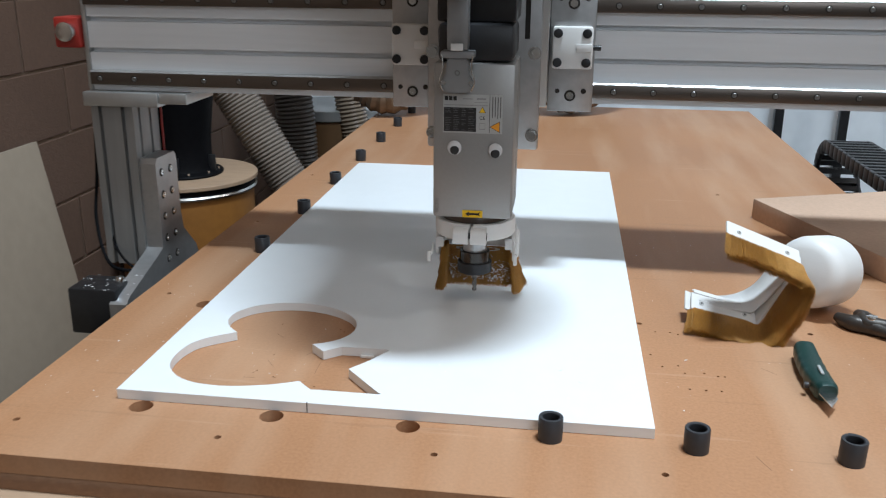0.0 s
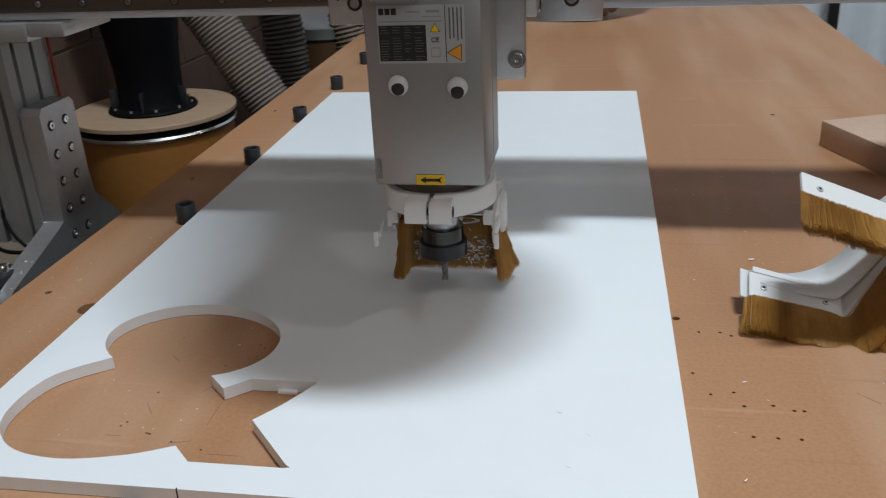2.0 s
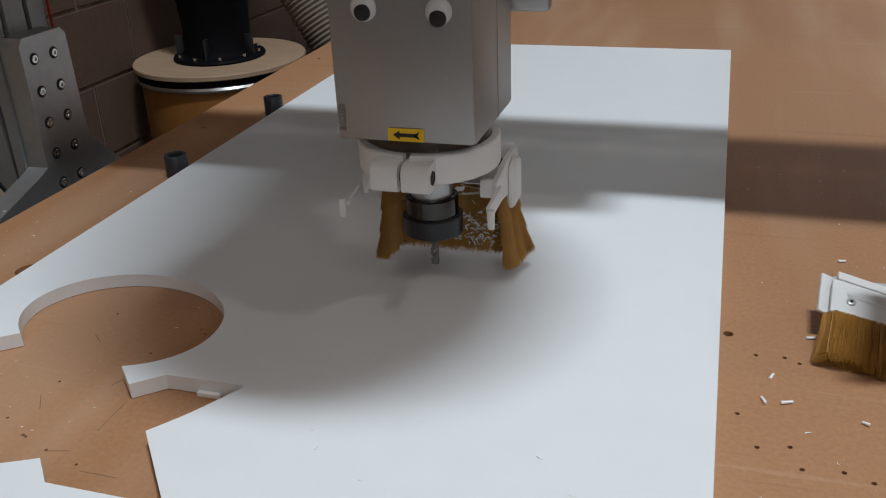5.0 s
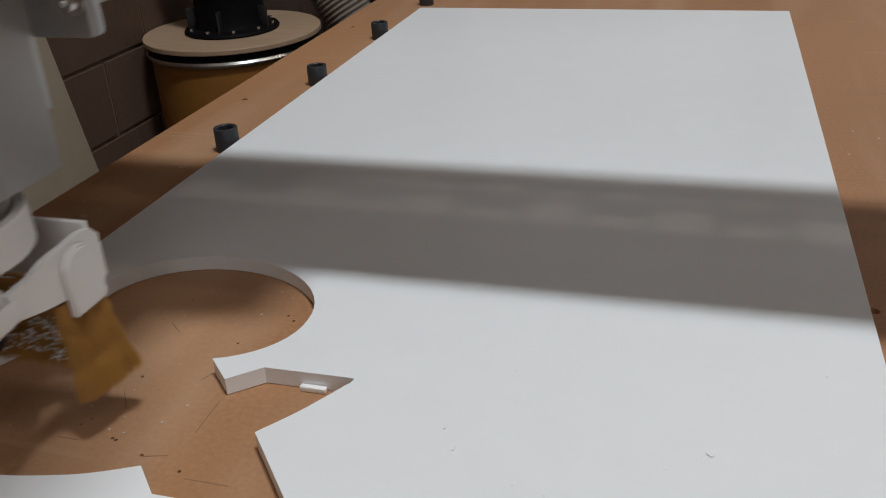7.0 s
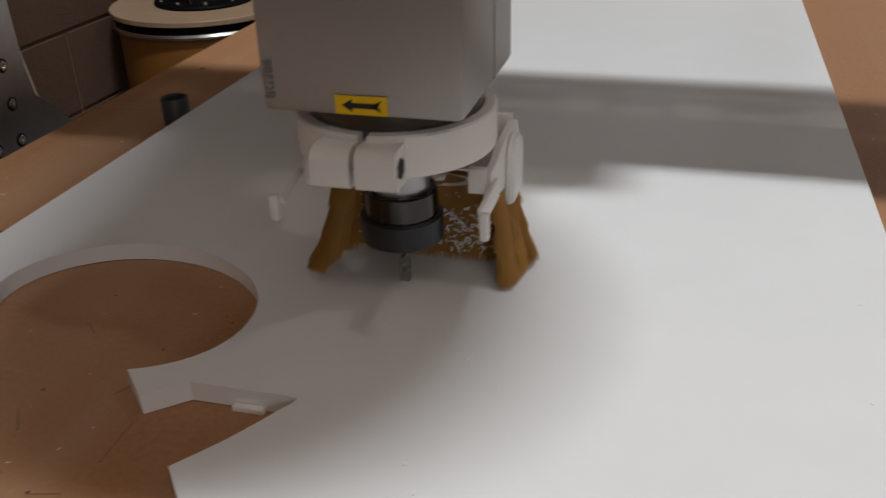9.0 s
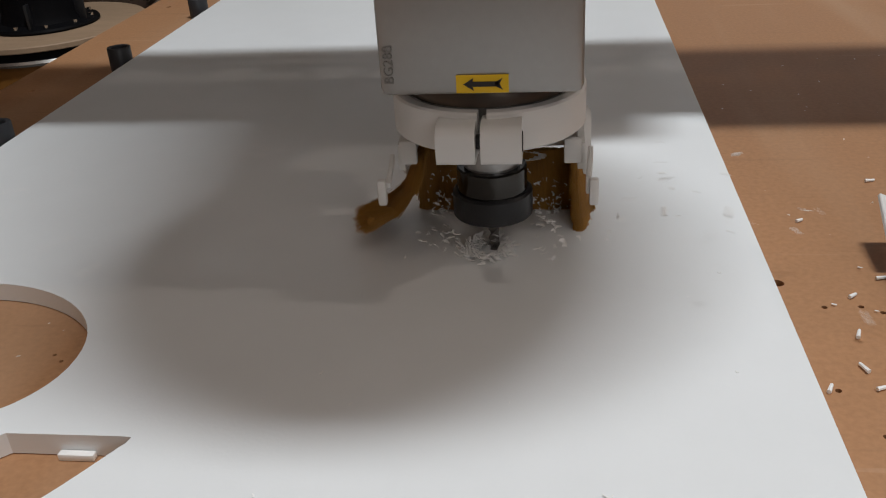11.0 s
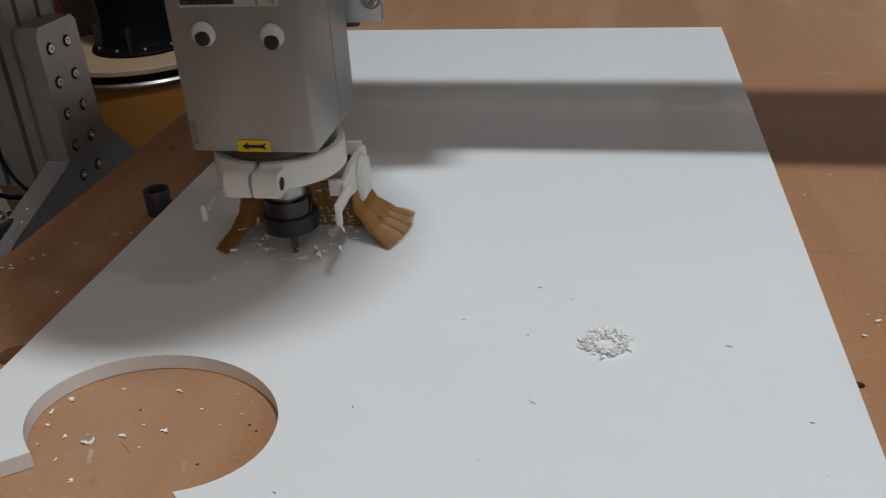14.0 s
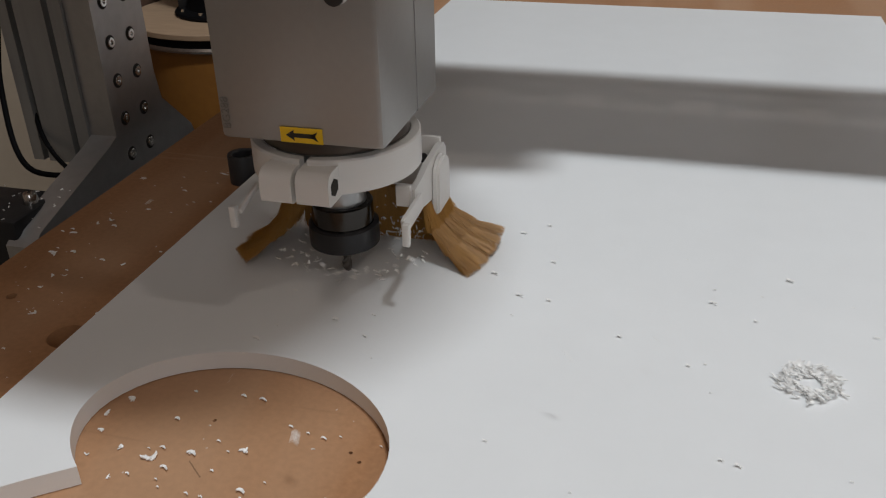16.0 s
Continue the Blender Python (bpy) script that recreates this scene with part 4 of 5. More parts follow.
for i in range(230):
    z = 0.084 - rnd.betavariate(2.6, 1.0) * 0.047
    x = rnd.uniform(0.334, 0.430) if i % 3 else rnd.choice((rnd.gauss(0.413, 0.010), rnd.gauss(0.346, 0.008)))
    c = curl(B(), pose(min(max(x, 0.333), 0.432), 0.3758 - rnd.uniform(0, 0.0012), z, rnd.uniform(50, 130), rnd.uniform(-80, 80), rnd.uniform(0, 180)), rnd.choice((0.0012, 0.0016, 0.0021, 0.0027, 0.0036)), rnd.uniform(0.8, 1.8))
    part("clinging_chip", c, CHIP, shoe)
for i in range(90):
    x = rnd.uniform(0.336, 0.430) if i % 2 else rnd.gauss(0.408, 0.012)
    c = curl(B(), pose(min(x, 0.432), 0.3750 + rnd.uniform(-0.003, 0.009), rnd.uniform(0.0345, 0.0430), rnd.uniform(0, 180), rnd.uniform(-60, 60), rnd.uniform(0, 180)), rnd.choice((0.0020, 0.0028, 0.0038, 0.0052)))
    part("clinging_chip", c, CHIP, shoe)

# ---- loose things on the table ----
bu, bv = Vector((0.36, -0.933, 0)), Vector((0.933, 0.36, 0))
corner = Vector((0.881, 0.925, 0))
turn_block = math.degrees(math.atan2(bv.y, bv.x))
alone("fibreboard_block", box(B(), 0, 0.36, -0.42, 0, 0.0003, 0.040, 0.0008, pose(*corner, 0, 0, turn_block)), MDF_PINK, (corner.x, corner.y, 0), "thick tan fibreboard offcut lying on the table", "wood block")


def spare_shoe():
    """A second dust shoe lying on its side: two arms, a web, a round port and bristles."""
    o = (0.80, 0.36, 0)
    ob = thing("spare_dust_shoe", o, "white printed dust shoe lying on its side with tan bristles", "dust shoe")
    back = Vector((0.10, 0.93, 0.33)).normalized()
    A1, A2, C2, B2, B1 = Vector((0.724, 0.343, 0.150)), Vector((0.826, 0.352, 0.109)), Vector((0.842, 0.385, 0.090)), Vector((0.778, 0.347, 0.020)), Vector((0.690, 0.362, 0.034))

    def strip(a, b, w0, w1, thick, name, material, lab="", lift=0.0):
        d = (b - a).normalized()
        n = d.cross(-back).normalized()
        bm = B()
        q = []
        for s in (0, 1):
            for p, w in ((a, w0), (b, w0), (b, w1), (a, w1)):
                q.append(bm.verts.new(p - back * w + n * (thick * (s - 0.5) + lift)))
        for f in ((0, 1, 2, 3), (7, 6, 5, 4), (0, 4, 5, 1), (1, 5, 6, 2), (2, 6, 7, 3), (3, 7, 4, 0)):
            bm.faces.new([q[i] for i in f])
        bmesh.ops.bevel(bm, geom=list(bm.edges), offset=0.0006, segments=1, affect="EDGES")
        bmesh.ops.recalc_face_normals(bm, faces=bm.faces)
        return part(name, bm, material, ob, lab)

    strip(A1, A2, -0.002, 0.032, 0.004, "upper_flange", PRINT, "white flange with two screws")
    strip(B1, B2, -0.004, 0.030, 0.004, "lower_flange", PRINT, "white flange with two screws")
    strip(B2, A2 + Vector((0.006, 0.01, -0.012)), -0.004, 0.028, 0.004, "side_flange", PRINT)
    strip(B1 + Vector((0.004, 0.006, 0.004)), B2 + Vector((-0.020, 0.008, 0.006)), -0.004, 0.004, 0.003, "slide_rib", PRINT)
    strip(B1 + Vector((-0.008, 0.004, -0.002)), B1 + Vector((0.002, 0.004, -0.006)), -0.01, 0.030, 0.003, "end_wall", PRINT)
    web = B()
    rim, far = [], []
    F = [B1 + Vector((0.012, 0, 0.002)), B2 + Vector((-0.006, 0, 0.004)), A2 + Vector((-0.012, 0.004, -0.030))]
    K = curve_through([(0.692, 0.375, 0.034), (0.731, 0.380, 0.029), (0.760, 0.385, 0.034), (0.784, 0.390, 0.050), (0.800, 0.394, 0.078)], 5)
    for i in range(21):
        u = i / 20
        tight = F[0].lerp(F[1], u / 0.55) if u < 0.55 else F[1].lerp(F[2], (u - 0.55) / 0.45)
        bow = F[0] * (1 - u) ** 2 + F[1] * 2 * u * (1 - u) + F[2] * u * u
        rim.append(web.verts.new(tight.lerp(bow, 0.25) - back * 0.014))
        far.append(web.verts.new(K[i]))
    for i in range(20):
        web.faces.new((rim[i], rim[i + 1], far[i + 1], far[i]))
    sol = part("inner_web", web, PRINT, ob, "curved white inner wall")
    md = sol.modifiers.new("thickness", "SOLIDIFY")
    md.thickness = 0.003
    port = lathe(B(), (0, 0, 0), [(0.0001, 0.0), (0.034, 0.0012), (0.044, 0.0055), (0.0505, 0.014), (0.0525, 0.026), (0.0525, 0.085), (0.048, 0.088), (0.045, 0.084), (0.045, 0.04), (0.0001, 0.038)], 56)
    bmesh.ops.transform(port, matrix=pose(0.845, 0.384, 0.0690, -101, 0, -38), verts=port.verts)
    part("hose_port", port, PRINT, ob, "round white hose port")
    for p_, q_ in ((A1, A2), (B1, B2)):
        for u in (0.16, 0.82):
            d = (q_ - p_).normalized()
            n = d.cross(-back).normalized()
            n = n if n.z > 0 else -n
            c = p_.lerp(q_, u) - back * 0.016 + n * 0.002
            part("screw", rod(B(), c, c + n * 0.0014, 0.0034, n=14, bevel=0.0005), LABEL_GREY, ob)
            # dark hexagon on the head as the socket's shade
            part("screw_socket", rod(B(), c + n * 0.0013, c + n * 0.0017, 0.0014, n=6), RECESS_SHADE, ob)
    corner_a, corner_b = A2 + (A2 - A1).normalized() * 0.004, B2 + (B2 - B1).normalized() * 0.006
    line = curve_through([A1, A1.lerp(A2, 0.5), A1.lerp(A2, 0.9), corner_a + (B2 - A2) * 0.06, A2.lerp(B2, 0.35) + (A2 - A1) * 0.05, A2.lerp(B2, 0.75) + (A2 - A1) * 0.06, corner_b, B2.lerp(B1, 0.16), B2.lerp(B1, 0.55), B1], 10)
    heart = (A1 + A2 + B1 + B2) / 4
    rnd_h = random.Random(77)

    def rooted(u):
        """The place on the line at the share u of it, the way outward there, and the bristles' length."""
        f = u * (len(line) - 1)
        i = min(int(f), len(line) - 2)
        p = line[i].lerp(line[i + 1], f - i)
        out = p - heart
        out = (out - back * out.dot(back)).normalized()
        bulge = 0.003 + 0.013 * math.exp(-((u - 0.48) / 0.16) ** 2)
        long = 0.047 + 0.005 * noise.noise(Vector((u * 14, 1.5, 0))) + 0.003 * noise.noise(Vector((u * 45, 7.5, 0))) + 0.006 * math.exp(-((u - 0.62) / 0.2) ** 2)
        return p - back * 0.0295, out, bulge, long

    for piece in range(9):
        bm = B()
        lo, hi = piece / 9, (piece + 1) / 9
        prev = None
        for k in range(7):
            p, out, bulge, long = rooted(lo + (hi - lo) * k / 6)
            cur = [bm.verts.new(p + out * (bulge * w * w + off) - back * long * 0.88 * w) for w, off in ((0, -0.003), (0.5, -0.003), (1, -0.004), (1, 0.004), (0.5, 0.003), (0, 0.003))]
            if prev:
                for q in range(5):
                    bm.faces.new((prev[q], prev[q + 1], cur[q + 1], cur[q]))
            prev = cur
        for k in range(1250):
            p, out, bulge, long = rooted(rnd_h.uniform(lo, hi))
            d = rnd_h.choice((rnd_h.uniform(-0.0052, -0.0030), rnd_h.uniform(0.0030, 0.0052), rnd_h.uniform(-0.004, 0.004)))
            l = long * rnd_h.uniform(0.93, 1.03)
            sway = Vector((rnd_h.gauss(0, 0.0007), rnd_h.gauss(0, 0.0007), rnd_h.gauss(0, 0.0007)))
            r = rnd_h.uniform(0.00011, 0.00020)
            across = out.cross(back)
            rows = []
            for w in (0, 0.5, 1):
                c = p + out * (d * (1 + 0.35 * w) + bulge * w * w) - back * l * w + sway * w
                rows.append([bm.verts.new(c + r * (math.cos(q * 2.094) * out + math.sin(q * 2.094) * across)) for q in range(3)])
            for p_, q_ in zip(rows, rows[1:]):
                for q in range(3):
                    n_ = (q + 1) % 3
                    bm.faces.new((p_[q], p_[n_], q_[n_], q_[q]))
            bm.faces.new(rows[-1])
        bmesh.ops.recalc_face_normals(bm, faces=bm.faces)
        part("bristle_tuft", bm, BRISTLE, ob, "dense tan bristles with a ragged cut end")
    return ob


spare_shoe()


def knife():
    o = (0.812, 0.165, 0)
    m = Matrix.Translation((0.816, 0.172, 0.0135)) @ pose(0, 0, 0, 0, 0, -2)
    ob = thing("utility_knife", o, "dark green rubber utility knife with its blade out", "knife")
    body = B()
    n = 26
    rings = []
    for i in range(n + 1):
        u = i / n
        y = 0.068 - 0.128 * u
        w = 0.0128 + 0.0022 * math.sin(u * 3.1) + 0.0006 * math.sin(u * 40) * (0.25 < u < 0.7)
        xo = -0.0025 * math.sin(u * 3.6)
        h = 0.0120 + 0.0012 * math.cos(u * 5)
        if i in (0, n):
            w, h = w * 0.82, h * 0.82
        rings.append([body.verts.new((xo + w * math.copysign(abs(math.cos(a)) ** 0.7, math.cos(a)), y, h * math.copysign(abs(math.sin(a)) ** 0.7, math.sin(a)))) for a in [k * math.tau / 20 for k in range(20)]])
    for p, q in zip(rings, rings[1:]):
        for k in range(20):
            body.faces.new((p[k], p[(k + 1) % 20], q[(k + 1) % 20], q[k]))
    body.faces.new(rings[0]), body.faces.new(list(reversed(rings[-1])))
    bmesh.ops.recalc_face_normals(body, faces=body.faces)
    bmesh.ops.transform(body, matrix=m, verts=body.verts)
    part("grip", body, GREEN, ob, "dark green ribbed rubber grip")
    part("slider", box(B(), -0.0020, 0.0020, -0.034, -0.010, 0.0116, 0.0140, 0.001, m), LABEL_GREY, ob)
    part("release_button", rod(B(), m @ Vector((-0.016, -0.040, 0)), m @ Vector((-0.021, -0.040, 0)), 0.004, n=12), BLACK, ob)
    bl = B()
    pts = [(-0.009, -0.058), (0.009, -0.058), (0.010, -0.072), (-0.002, -0.0955)]
    f, g = [bl.verts.new((x, y, 0.0006)) for x, y in pts], [bl.verts.new((x, y, -0.0006)) for x, y in pts]
    bl.faces.new(f), bl.faces.new(list(reversed(g)))
    for i in range(4):
        j = (i + 1) % 4
        bl.faces.new((f[i], g[i], g[j], f[j]))
    bmesh.ops.recalc_face_normals(bl, faces=bl.faces)
    bmesh.ops.transform(bl, matrix=m, verts=bl.verts)
    part("blade", bl, STEEL, ob, "bright trapezoid blade")


knife()


def pliers():
    o = (0.93, 0.33, 0)
    ob = thing("adjustable_pliers", o, "dark worn steel pliers lying open on the table", "pliers")
    for k, pts in enumerate(([(0.896, 0.372), (0.908, 0.352), (0.932, 0.338), (0.965, 0.300), (1.000, 0.245), (1.02, 0.20)], [(0.925, 0.378), (0.928, 0.360), (0.930, 0.340), (0.985, 0.325), (1.04, 0.290), (1.07, 0.26)])):
        c = curve_through([(x, y, 0.010 + 0.004 * k) for x, y in pts], 6)
        part("jaw_and_handle", sweep(B(), c, [0.0052 + 0.0078 * math.exp(-((i / (len(c) - 1) - 0.30) / 0.24) ** 2) for i in range(len(c))], 12), PLIER_STEEL, ob, "dark worn steel half with a long handle")
    part("pivot", rod(B(), (0.931, 0.340, 0.014), (0.931, 0.340, 0.026), 0.008, n=18, bevel=0.001), STEEL, ob)


pliers()

# ---- behind and beside the table ----
DC = (-0.755, 1.901)
drum = thing("fibre_drum", (*DC, ZF), "brown fibre drum with a plywood lid and a steel band", "drum")
part("drum_wall", lathe(B(), (*DC, 0), [(0.0001, ZF), (0.222, ZF), (0.224, ZF + 0.01), (0.224, -0.236), (0.0001, -0.236)], 64), CARD, drum, "amber fibreboard drum wall")
part("steel_band", lathe(B(), (*DC, 0), [(0.223, -0.238), (0.233, -0.237), (0.237, -0.231), (0.233, -0.225), (0.223, -0.224)], 64), STEEL, drum, "bright steel clamp band")
part("gasket", lathe(B(), (*DC, 0), [(0.20, -0.225), (0.230, -0.224), (0.2325, -0.215), (0.231, -0.206), (0.20, -0.2055)], 64), CYCLONE, drum, "black rubber gasket")
part("plywood_lid", lathe(B(), (*DC, 0), [(0.0001, -0.206), (0.237, -0.206), (0.239, -0.204), (0.239, -0.194), (0.2375, -0.192), (0.0001, -0.192)], 64), PLY, drum, "round pale plywood lid")
cyclone = thing("dust_cyclone", (*DC, -0.192), "black plastic dust cyclone standing on the drum lid", "cyclone")
# above z 0.42 the body is unseen, widened to shade drum and wall
part("cone", lathe(B(), (*DC, 0), [(0.0001, -0.1915), (0.126, -0.1915), (0.128, -0.187), (0.125, -0.182), (0.100, -0.176), (0.092, -0.160), (0.093, -0.08), (0.105, 0.03), (0.125, 0.18), (0.17, 0.42), (0.25, 0.75), (0.25, 1.35), (0.0001, 1.35)], 48), CYCLONE, cyclone, "black plastic cone with a bolted flange")
for i in range(10):
    a = radians(i * 36 + 12)
    part("flange_bolt", rod(B(), (DC[0] + 0.111 * math.cos(a), DC[1] + 0.111 * math.sin(a), -0.182), (DC[0] + 0.111 * math.cos(a), DC[1] + 0.111 * math.sin(a), -0.173), 0.0055, n=10), STEEL, cyclone)
    if i % 2 == 0:
        part("gusset", box(B(), 0.090, 0.116, -0.003, 0.003, -0.19, -0.125, 0.001, Matrix.Translation((*DC, 0)) @ pose(0, 0, 0, 0, 0, i * 36 - 6)), BLACK, cyclone)
alone("ribbed_duct", ribbed(curve_through([(-0.86, 2.16, 0.42), (-0.75, 2.18, 0.16), (-0.66, 2.2, 0.0), (-0.53, 2.2, -0.22), (-0.42, 2.2, -0.42), (-0.37, 2.2, -0.78)], 10), 0.074, 0.0032, 0.014, 28), DUCT_PALE, (-0.5, 2.2, -0.5), "beige ribbed flexible dust duct slanting down", "duct", "dust ducts")
alone("ribbed_duct", ribbed(curve_through([(-0.70, 2.65, 0.40), (-0.62, 2.62, 0.12), (-0.58, 2.6, -0.1), (-0.57, 2.6, -0.40), (-0.57, 2.6, -0.78)], 10), 0.075, 0.003, 0.016, 28), DUCT_DARK, (-0.6, 2.6, -0.5), "dark grey ribbed dust duct", "duct", "dust ducts")
alone("ribbed_duct", ribbed(curve_through([(-0.50, 2.85, 0.40), (-0.43, 2.82, 0.10), (-0.40, 2.8, -0.1), (-0.37, 2.8, -0.3), (-0.34, 2.8, -0.78)], 10), 0.062, 0.003, 0.016, 28), DUCT, (-0.4, 2.8, -0.5), "beige ribbed flexible dust duct standing upright", "duct", "dust ducts")
second = thing("fibre_drum", (-0.52, 2.95, ZF), "brown fibre drum with a grey band behind the ducts", "drum")
part("drum_wall", lathe(B(), (-0.52, 2.95, 0), [(0.0001, ZF), (0.21, ZF), (0.21, -0.16), (0.0001, -0.16)], 48), CARD_DARK, second)
part("steel_band", lathe(B(), (-0.52, 2.95, 0), [(0.2095, -0.16), (0.218, -0.155), (0.218, -0.115), (0.2095, -0.11), (0.0001, -0.11)], 48), ALU, second)
alone("dust_hose", ribbed(curve_through([(-0.20, 2.10, 1.5), (-0.235, 2.08, 0.55), (-0.20, 2.04, 0.20), (-0.080, 2.02, 0.081), (0.07, 2.08, 0.21), (0.22, 2.12, 0.26), (0.38, 2.14, 0.16), (0.52, 2.155, 0.081), (0.64, 2.24, 0.20), (0.68, 2.30, 0.55), (0.66, 2.3, 1.5)], 12), 0.075, 0.004, 0.018, 28), DUCT, (0.2, 2.1, 0), "large tan ribbed hose looping down onto the table end", "hose")
for px_ in (1.455, 1.735, 2.10):
    alone("rack_post", box(B(), px_ - 0.02, px_ + 0.02, 3.28, 3.32, ZF, 1.0, 0.003), BLACK_METAL, (px_, 3.3, ZF), "black steel rack post before white sheeting", "post", "rack posts")
film_ = B()
nx, nz = 90, 30
grid = [[film_.verts.new((-0.9 + 4.2 * i / nx, 3.42 + 0.035 * noise.noise(Vector((i * 0.21, k * 0.12, 0))) + 0.02 * noise.noise(Vector((i * 0.5 + k * 0.35, k * 0.4, 3))), ZF + 2.5 * k / nz)) for k in range(nz + 1)] for i in range(nx + 1)]
for i in range(nx):
    for k in range(nz):
        film_.faces.new((grid[i][k], grid[i + 1][k], grid[i + 1][k + 1], grid[i][k + 1]))
alone("plastic_curtain", film_, SHEET, (1, 3.42, ZF), "white wrinkled plastic sheeting hung along the wall", "sheeting")


def cable_track():
    ob = thing("cable_track", (1.26, 1.2, -0.10), "black plastic cable drag chain beside the table", "cable chain")
    pts = [(1.26, y, 0.020) for y in np.arange(0.25, 1.62, 0.036)] + [(1.26, 1.62 + 0.075 * math.sin(radians(a)), -0.055 + 0.075 * math.cos(radians(a))) for a in range(12, 181, 24)]
    for (x, y0, z0), (_, y1, z1) in zip(pts, pts[1:]):
        ang = math.degrees(math.atan2(z1 - z0, y1 - y0))
        m = pose(x, (y0 + y1) / 2, (z0 + z1) / 2, ang, 0, 0)
        bm = B()
        for s in (-1, 1):
            box(bm, s * 0.055 - 0.005, s * 0.055 + 0.005, -0.0165, 0.0165, -0.017, 0.017, 0.003, m)
        box(bm, -0.051, 0.051, -0.009, 0.006, 0.012, 0.0165, 0, m), box(bm, -0.051, 0.051, -0.009, 0.006, -0.0165, -0.012, 0, m)
        part("link", bm, BLACK, ob)
    part("support_tray", box(B(), 1.20, 1.32, 0.1, 1.56, -0.165, -0.132, 0.002), BLACK_METAL, ob)


cable_track()
alone("grey_cabinet", box(B(), 1.34, 1.85, 0.5, 1.70, ZF, -0.17, 0.004), GREY_PAINT, (1.5, 1.3, ZF), "plain grey steel cabinet beside the machine", "cabinet")
alone("leaning_panel", box(B(), 0, 0.018, -1.9, 0, 0, 0.86, 0.001, pose(-0.815, 1.385, ZF + 0.004, 0, -10, 0)), PANEL, (-0.95, 0.5, ZF), "cream painted panel leaning against the block wall", "panel")

# ---- block wall ----
bl_data = {}


def block_mesh(length):
    key = round(length, 3)
    if key not in bl_data:
        bm = box(B(), -0.004, 0.0022, -length / 2, length / 2, -0.0955, 0.0955, 0.0020)
        me = bpy.data.meshes.new("block")
        bm.to_mesh(me)
        bm.free()
        me.materials.append(BLOCK_WALL)
        bl_data[key] = me
    return bl_data[key]


zrow, row = -0.82, 0
while zrow + 0.1 < 1.0:
    y = -0.35 + (0.2 if row % 2 else 0)
    while y < 3.5:
        ob = new("block", block_mesh(0.391))
        ob.parent = wall_left
        ob.location = (0.0 + random.uniform(0, 0.001), y + 0.2, zrow + 0.1 - ZF)
        y += 0.4
    zrow, row = zrow + 0.2, row + 1

# ---- chips ----
rnd = random.Random(11)


NICKS = [(0.369, 0.208, 0.003), (0.581, 0.315, 0.0022), (0.485, 0.112, 0.0022), (0.532, 0.099, 0.003), (0.517, 0.056, 0.003), (0.39, 0.007, 0.0022), (0.408, 0.082, 0.0022), (0.36, 0.12, 0.003), (0.574, 0.217, 0.0022), (0.37, 0.103, 0.003), (0.389, 0.184, 0.0022), (0.508, 0.128, 0.0042)]

# shavings and dust that lie still
dust = B()
for i in range(170):
    x, y = rnd.choice([(rnd.uniform(0.625, 0.95), rnd.uniform(-0.05, 0.8)), (rnd.uniform(-0.11, -0.01), rnd.uniform(0.0, 0.6)), (rnd.uniform(0.07, 0.2), rnd.uniform(0.06, 0.27))])
    if x < 0.62 and not (x < -0.004 or 0.0 < x < 0.25):
        continue
    if 0.0 < x < 0.25 and rnd.random() < 0.7:
        continue
    s = rnd.choice((0.0008, 0.0010, 0.0013, 0.0021))
    if rnd.random() < 0.12:
        s *= 1.8
    curl(dust, pose(x, y, 0.0003, rnd.uniform(-12, 12), rnd.uniform(-12, 12), rnd.uniform(0, 360)), s)
alone("shavings", dust, CHIP, (0.6, 0.2, 0), "fine white plastic dust and shavings scattered on the table", "shavings", kind="stuff")
PELLETS = []
for x, y, rz, ln, thrown in ((0.647, 0.270, 70, 0.009, 2.40), (0.641, 0.239, 110, 0.009, 2.45), (0.656, 0.240, 20, 0.010, 2.42), (0.704, 0.227, 150, 0.006, 2.50), (0.712, 0.474, 10, 0.008, 0), (0.677, 0.331, 12, 0.008, 2.46),
                             (0.655, 0.310, 40, 0.007, 10.5), (0.620, 0.221, 65, 0.008, 10.5), (0.639, 0.218, 95, 0.007, 10.5), (0.644, 0.222, 25, 0.006, 10.5), (0.658, 0.207, 75, 0.008, 10.5), (0.653, 0.194, 120, 0.006, 10.5), (0.648, 0.408, 30, 0.006, 10.5),
                             (0.674, 0.377, 55, 0.006, 10.5), (0.696, 0.263, 10, 0.007, 10.5), (0.693, 0.255, 80, 0.008, 10.5), (0.646, 0.187, 60, 0.007, 10.5), (0.699, 0.268, 130, 0.006, 10.5)):
    c = rod(B(), (-ln * 0.42, 0, 0.0013), (ln * 0.42, 0, 0.0013), 0.0012, 0.0009, 7)
    bmesh.ops.transform(c, matrix=pose(x, y, 0.0002, 0, 0, rz), verts=c.verts)
    pellet = alone("pellet", c, CHIP, (x, y, 0), "small white rod-shaped plastic chip on the table", "plastic chip", "rod chips")
    if thrown:
        PELLETS.append((pellet, x, y, thrown))
# larger shavings that fall into the cut-out and beside the sheet
lay = random.Random(21)
